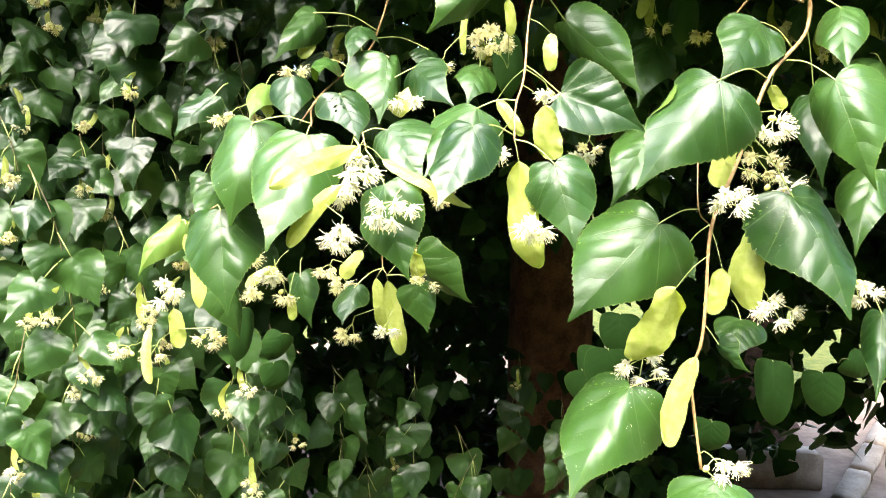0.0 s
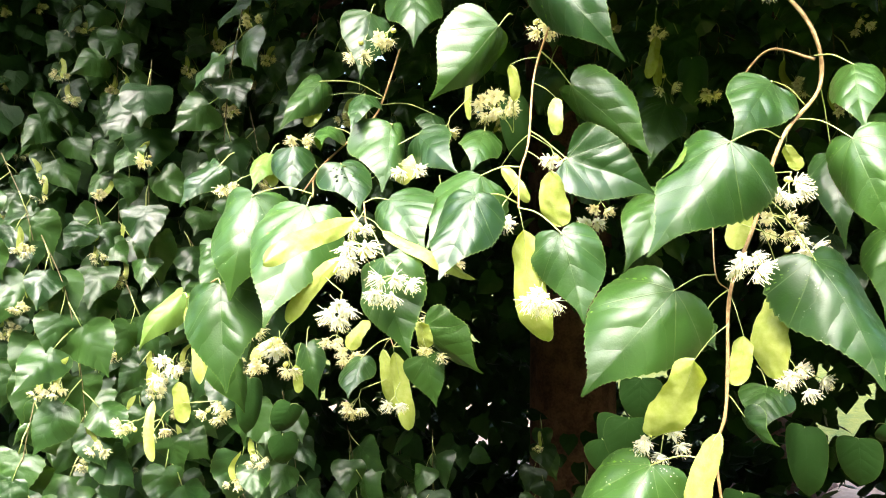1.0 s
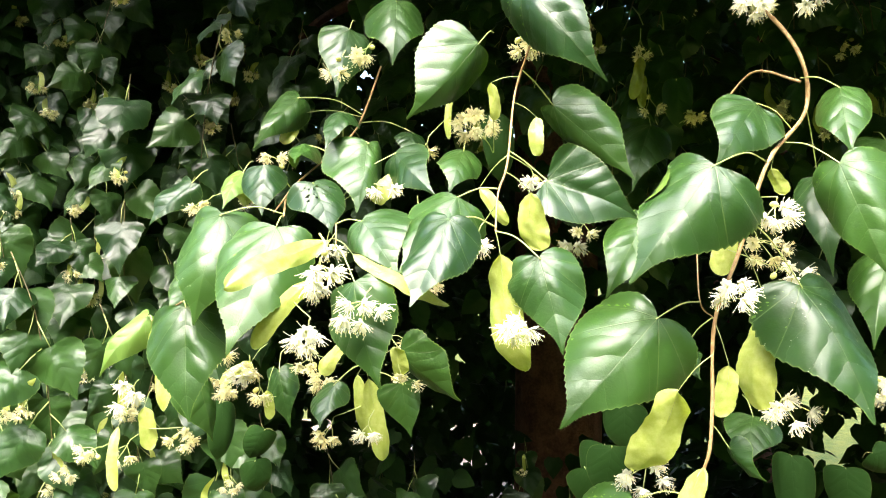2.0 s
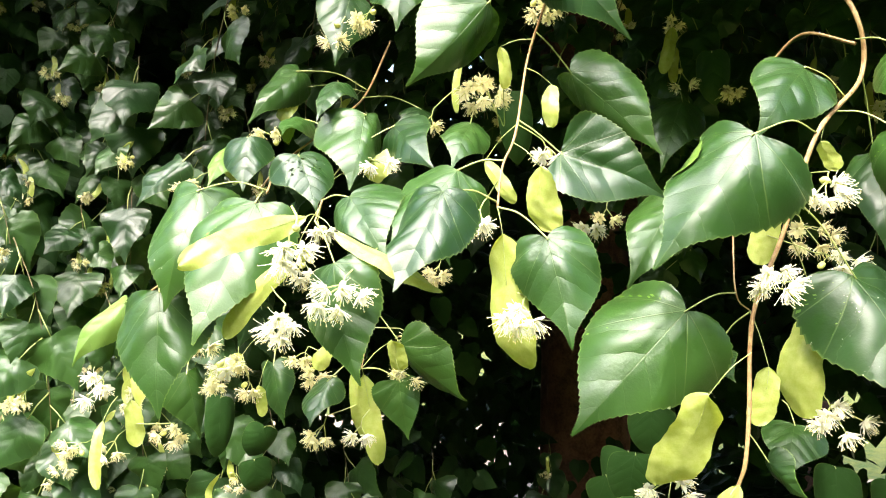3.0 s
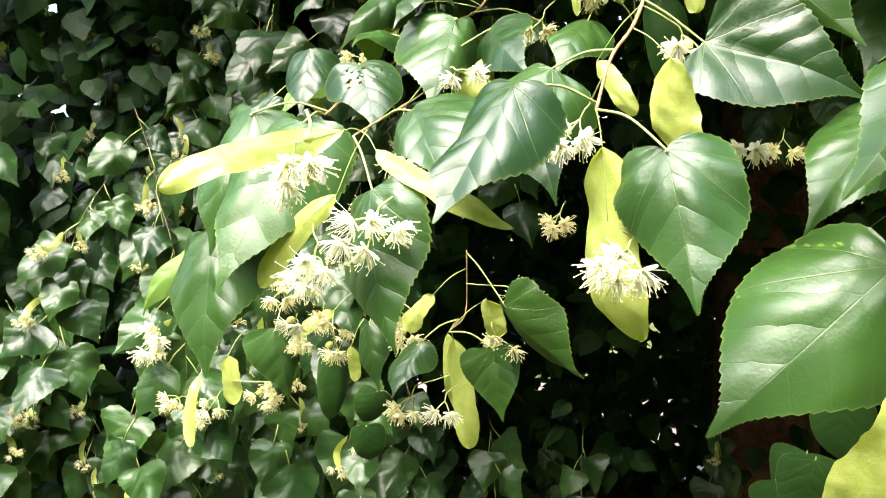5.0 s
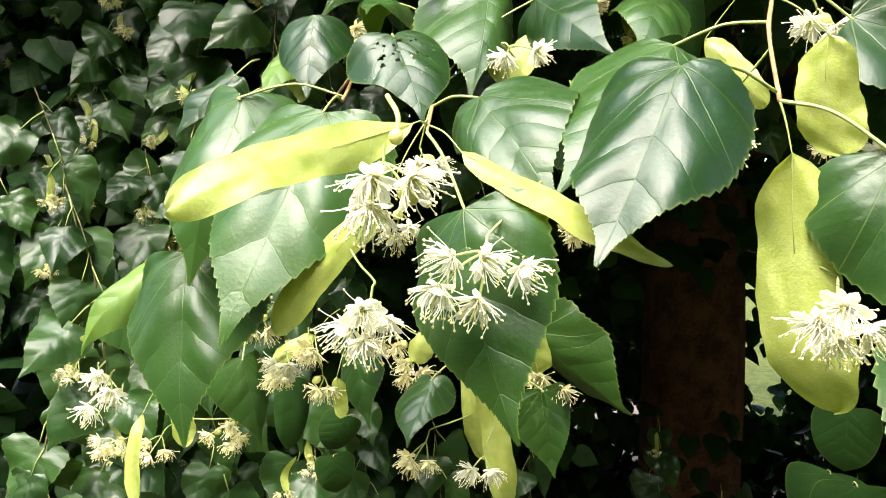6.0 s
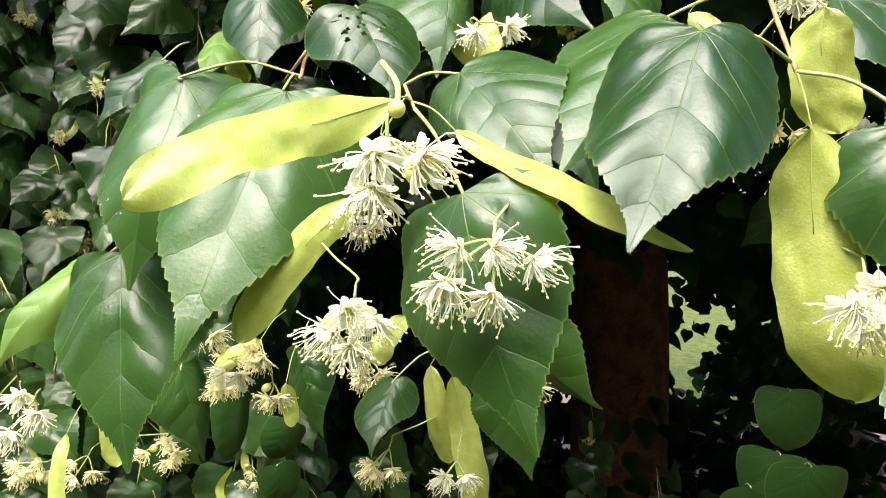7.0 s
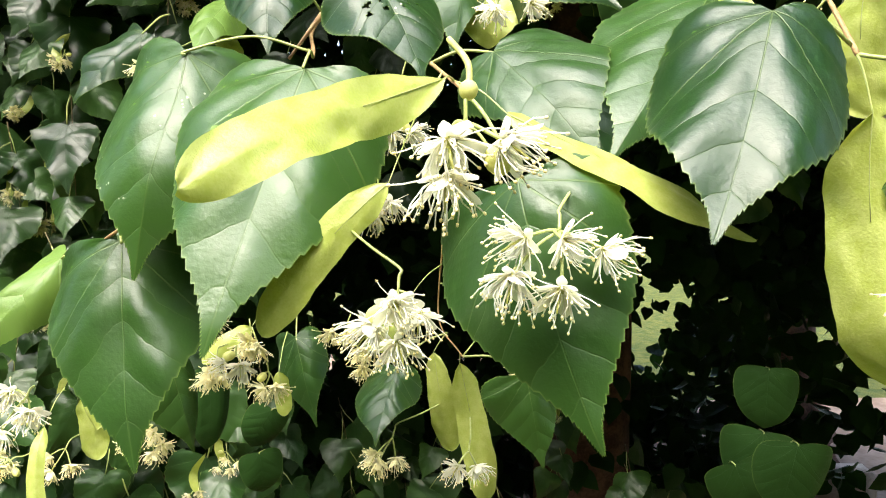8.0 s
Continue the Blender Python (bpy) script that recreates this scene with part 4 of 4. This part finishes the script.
cloud_rnd = np.random.default_rng(3)
CENTRE, RADII = np.array((0.42, 2.75, 2.6)), np.array((2.5, 2.25, 2.9))
way = cloud_rnd.normal(0, 1, (90000, 3))
way /= np.linalg.norm(way, axis=1)[:, None]
place = CENTRE + way * RADII * cloud_rnd.uniform(0.72, 1.03, 90000)[:, None]
lumps = np.array([noise.noise(Vector(p * 1.6)) for p in place])
keep = (place[:, 2] > 0.75 + 0.25 * lumps) & (lumps > -0.42)
low = place[:, 1] > 2.6
keep |= low & (place[:, 2] > 0.15 + 0.3 * lumps) & (lumps > -0.3)
keep &= ~((place[:, 1] < 2.0) & (place[:, 2] < 2.35) & (place[:, 0] > -1.55) & (place[:, 0] < 1.6))
keep &= ~((place[:, 1] < 0.75) & (place[:, 2] < 4.5))
gap = ((place[:, 0] > 0.80) & (place[:, 0] < 1.02) & (place[:, 2] > 0.62) & (place[:, 2] < 0.98)) | ((place[:, 0] > 1.15) & (place[:, 0] < 2.4) & (place[:, 2] < 0.5)) | ((place[:, 0] > 1.45) & (place[:, 0] < 3.2) & (place[:, 2] < 0.95))
keep &= ~((place[:, 1] > 2.0) & gap)
keep &= ~((place[:, 1] > 3.2) & (place[:, 2] < 1.25) & (lumps < -0.14))
turned = np.degrees(np.arctan2(place[:, 0], place[:, 1]))
raised = np.degrees(np.arctan2(place[:, 2] - 1.54, np.hypot(place[:, 0], place[:, 1])))
keep &= ~((turned < -38) & (turned > -56) & (raised > 6) & (raised < 20) & (cloud_rnd.uniform(0, 1, len(place)) < 0.8))
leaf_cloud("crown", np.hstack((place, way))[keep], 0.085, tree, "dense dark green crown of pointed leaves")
# unseen leaves added above the hollow to shade it, and shoots deep inside it
count = 17000
over = np.stack((cloud_rnd.uniform(-0.45, 1.8, count), cloud_rnd.uniform(0.50, 2.4, count), cloud_rnd.uniform(1.95, 2.55, count)), 1)
over[:, 2] += 0.38 * (over[:, 1] - 0.3) + 0.25 * np.array([noise.noise(Vector(p * 2.0)) for p in over])
over = over[(over[:, 1] > 0.66) | (over[:, 0] > 0.12)]
leaf_cloud("overhang", np.hstack((over, np.tile((0, -0.5, 0.8), (len(over), 1)))), 0.075, tree, "unseen leaves added to shade the hollow")
# extra leaves above the view, placed only to shade the low shoots
count = 3800
near = np.stack((cloud_rnd.uniform(0.10, 0.66, count), cloud_rnd.uniform(0.61, 1.02, count), cloud_rnd.uniform(1.86, 2.12, count)), 1)
near[:, 2] += 0.25 * (near[:, 1] - 0.66) + 0.05 * np.array([noise.noise(Vector(p * 6.0)) for p in near])
leaf_cloud("low_overhang", np.hstack((near, np.tile((0, -0.5, 0.8), (count, 1)))), 0.06, tree, "unseen leaves added to shade the low shoots")
count = 9000
deep = np.stack((cloud_rnd.uniform(-2.2, 2.0, count), cloud_rnd.uniform(1.9, 4.0, count), cloud_rnd.uniform(0.25, 2.3, count)), 1)
clump = np.array([noise.noise(Vector(p * 2.2) + Vector((9, 3, 5))) for p in deep])
free = (clump > np.where(deep[:, 2] < 1.1, 0.0, -0.05)) & ~((deep[:, 0] > 0.68) & (deep[:, 0] < 1.0) & (deep[:, 2] > 0.66) & (deep[:, 2] < 0.95)) & ~((deep[:, 0] > 1.0) & (deep[:, 2] < 0.9)) & (np.hypot(deep[:, 0] - 0.42, deep[:, 1] - 2.75) > 0.3)
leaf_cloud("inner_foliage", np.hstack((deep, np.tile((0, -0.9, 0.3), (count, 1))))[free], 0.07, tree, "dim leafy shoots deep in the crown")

count = 9000
turn_at, reach_at, up_at = cloud_rnd.uniform(-66, -12, count), cloud_rnd.uniform(1.75, 2.35, count), cloud_rnd.uniform(0.25, 2.6, count)
side_at = np.stack((np.sin(np.radians(turn_at)) * reach_at, np.cos(np.radians(turn_at)) * reach_at, up_at), 1)
rise = np.degrees(np.arctan2(up_at - 1.54, reach_at))
free = ~((turn_at < -38) & (turn_at > -54) & (rise > 8) & (rise < 18) & (cloud_rnd.uniform(0, 1, count) < 0.6))
leaf_cloud("side_foliage", np.hstack((side_at, np.tile((0.3, -0.9, 0.3), (count, 1))))[free], 0.07, tree, "dim leaves behind the drooping side wall")

HANG = random.Random(17)


def hanging_branch(top, length, out, count, size, flowers, group, label, lift=0.25):
    """A drooping shoot with alternate leaves, stalks and some flower bunches."""
    top, out = Vector(top), Vector(out).normalized()
    branch = thing("hanging_branch", top, label, "branch", group)
    side = out.cross(Vector((0, 0, 1))).normalized()
    drift = side * HANG.uniform(-0.4, 0.4) + out * HANG.uniform(0.0, 0.35)
    line = glide([top, top + drift * length * 0.4 + Vector((0, 0, -0.28 * length)), top + drift * length * 0.62 + Vector((0, 0, -0.65 * length)), top + drift * length * 0.7 + Vector((0, 0, -length))], 6)
    stems = bmesh.new()
    tube(stems, line, 0.0010, 0.0006, 5)
    for i in range(count):
        q = line[min(len(line) - 1, int((i + 0.6) / count * len(line)))]
        s = 1 if i % 2 else -1
        reach = side * (s * HANG.uniform(0.3, 1.0)) + out * HANG.uniform(0.1, 0.9) + Vector((0, 0, HANG.uniform(-0.3, 0.4)))
        axis = (Vector((0, 0, -1.0)) + reach * 0.5 + Vector((HANG.uniform(-0.35, 0.35), HANG.uniform(-0.35, 0.35), HANG.uniform(-0.2, 0.3)))).normalized()
        face = out + Vector((HANG.uniform(-0.55, 0.55), HANG.uniform(-0.55, 0.55), lift + HANG.uniform(-0.4, 0.5)))
        face = (face - axis * face.dot(axis)).normalized()
        k = size * HANG.uniform(0.72, 1.22)
        turn = Matrix((axis.cross(face), axis, face)).transposed()
        m = Matrix.Translation(q + turn @ Vector((0, 0.5, 0.10)) * k) @ turn.to_4x4()
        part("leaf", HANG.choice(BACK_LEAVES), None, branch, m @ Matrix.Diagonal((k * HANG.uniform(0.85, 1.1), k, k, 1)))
    for i in range(flowers):
        q = line[HANG.randrange(4, len(line))]
        reach = (side * HANG.uniform(-1, 1) + out * HANG.uniform(0.4, 1.0)).normalized()
        base = q + reach * 0.022
        axis = (Vector((0, 0, -1)) + reach * HANG.uniform(-0.1, 0.7) + side * HANG.uniform(-0.4, 0.4)).normalized()
        face = (out + Vector((HANG.uniform(-0.5, 0.5), HANG.uniform(-0.5, 0.5), HANG.uniform(-0.2, 0.6))))
        face = (face - axis * face.dot(axis)).normalized()
        m = Matrix.Translation(base) @ Matrix((axis.cross(face), axis, face)).transposed().to_4x4()
        part("bract", HANG.choice(BACK_BRACTS), None, branch, m)
        cluster(branch, base + axis * 0.024 + face * 0.001, base + axis * 0.048 + face * 0.014, 0.019, HANG.choice((3, 4, 4, 5)), SMALL_FLOWERS, 1.0)
    part("twig", stems, SHOOT, branch)
    return branch


def bearing(angle, far, z):
    return (math.sin(radians(angle)) * far, math.cos(radians(angle)) * far, z)


WALL = "drooping branches of the crown's side wall"
for ring in range(9):
    for row in range(6):
        for again in range(2):
            angle = -60 + 4.9 * (ring + HANG.uniform(0, 1)) + (2 if again else 0)
            far = 1.24 + 0.030 * max(0, -angle - 30) + HANG.uniform(0.0, 0.40) + 0.14 * again + 0.10 * max(0, row - 2)
            z = 0.95 + 0.27 * row + HANG.uniform(-0.14, 0.14)
            hanging_branch(bearing(angle, far, z), HANG.uniform(0.26, 0.40), (-math.sin(radians(angle)) * 0.7 + 0.15, -math.cos(radians(angle)), 0), HANG.randint(9, 12), 0.080 if row < 4 else 0.070, HANG.choice((1, 2, 2, 3)) if angle > -40 else HANG.choice((4, 5, 6)), WALL, "drooping linden branch with green leaves and cream flowers", 0.35 if angle > -40 else 0.6)
SKIRT = "drooping branches low in the shade"
for i in range(13):
    angle = -19 + 34 * (i + HANG.uniform(0, 1)) / 13
    far = HANG.uniform(1.6, 2.2)
    hanging_branch(bearing(angle, far, 1.48 - far * HANG.uniform(0.2, 0.36)), HANG.uniform(0.2, 0.34), (0, -1, 0.1), HANG.randint(6, 9), 0.088, HANG.choice((0, 0, 0, 1)), SKIRT, "drooping linden branch with dim green leaves in shade", -0.3)
ROOF = "drooping branches under the crown"
for i in range(34):
    angle = -18 + 52 * (i + HANG.uniform(0, 1)) / 34
    far = HANG.uniform(1.05, 1.7)
    hanging_branch(bearing(angle, far, HANG.uniform(1.78, 2.25) + 0.1 * far), HANG.uniform(0.25, 0.4), (-0.1, -1, 0.1), HANG.randint(9, 13), 0.060, HANG.choice((0, 1, 1)), ROOF, "drooping linden branch with dark green leaves and few flowers")
for i in range(13):
    angle = 15 + 22 * (i + HANG.uniform(0, 1)) / 13
    far = HANG.uniform(0.95, 1.35)
    hanging_branch(bearing(angle, far, HANG.uniform(1.70, 2.05)), HANG.uniform(0.16, 0.28), (-0.3, -1, 0.1), HANG.randint(8, 11), 0.062, HANG.choice((0, 0, 1)), ROOF, "drooping linden branch with dark green leaves and few flowers")

# ---- ground and what lies on it ----
def sheet(name, x0, x1, y0, y1, z, nx, ny, material, rough, label):
    bm = bmesh.new()
    rows = [[bm.verts.new((x0 + (x1 - x0) * i / nx, y0 + (y1 - y0) * j / ny, z + rough * noise.noise(Vector((x0 + (x1 - x0) * i / nx, y0 + (y1 - y0) * j / ny, 0)) * 2.3))) for i in range(nx + 1)] for j in range(ny + 1)]
    for p, q in zip(rows, rows[1:]):
        for i in range(nx):
            bm.faces.new((p[i], p[i + 1], q[i + 1], q[i]))
    ob = part(name, bm, material, None)
    return tagged(ob, label, "ground", kind="structure")


sheet("ground", -300, 300, -300, 300, -0.03, 60, 60, GRASS, 0.0, "lawn of short dry green grass")
sheet("soil_bed", -2.2, 2.6, 1.2, 4.6, 0.0, 60, 50, SOIL, 0.02, "reddish-brown bare earth under the tree")
sheet("path", 1.25, 9.0, 3.2, 5.2, 0.012, 40, 20, PAVING, 0.006, "pale pinkish worn paving beside the tree")
sheet("path", -5.0, 1.2, 4.65, 7.0, 0.012, 40, 20, PAVING, 0.006, "pale pinkish worn paving behind the tree")


def slab(name, length, width, height, at, turn, material, label, category, group=""):
    """A worn block with rounded, slightly uneven edges."""
    bm = bmesh.new()
    bmesh.ops.create_cube(bm, size=1.0)
    bmesh.ops.scale(bm, vec=(length, width, height), verts=bm.verts)
    bmesh.ops.bevel(bm, geom=bm.edges[:], offset=min(width, height) * 0.12, segments=2, affect="EDGES")
    bmesh.ops.subdivide_edges(bm, edges=[e for e in bm.edges if e.calc_length() > length * 0.5], cuts=6)
    for v in bm.verts:
        v.co += noise.noise_vector(v.co * 7 + Vector(at)) * 0.008
    ob = part(name, bm, material, None, pose(at[0], at[1], at[2] + height / 2, 0, 0, turn))
    return tagged(ob, label, category, group)


slab("timber_beam", 1.0, 0.14, 0.20, (1.44, 3.57, 0.0), -5, TIMBER, "grey weathered timber beam lying on bare earth", "beam")
for i in range(5):
    slab("kerb_stone", 0.46, 0.11, 0.07, (2.05 + 0.30 * i, 3.42 + 0.37 * i, 0.0), 51, STONE, "pale grey kerb stone edging the paving", "kerb", "kerb stones along the paving")
stump = thing("tree_trunk", (1.88, 4.42, 0), "dark tree trunk with flared roots on bare earth", "tree")
part("trunk", trunk_mesh([(1.88, 4.42, -0.1), (1.88, 4.42, 0.5), (1.86, 4.46, 1.6), (1.86, 4.48, 3.4)], [0.27, 0.24, 0.22, 0.18], 24, 0.6), BARK, stump)

# ---- unseen leaf screen added behind the walk to block low sky light ----
rows = np.random.default_rng(8)
count = 36000
turn_at = np.radians(rows.uniform(95, 265, count))
radius = rows.normal(10.5, 0.7, count)
far_at = np.stack((np.sin(turn_at) * radius, np.cos(turn_at) * radius, rows.uniform(0, 10.0, count)), 1)
screen = leaf_cloud("backdrop", np.hstack((far_at, -far_at * (0.1, 0.1, 0))), 0.5, None, "unseen leaf screen added to block low sky light")
screen["kind"] = "structure"
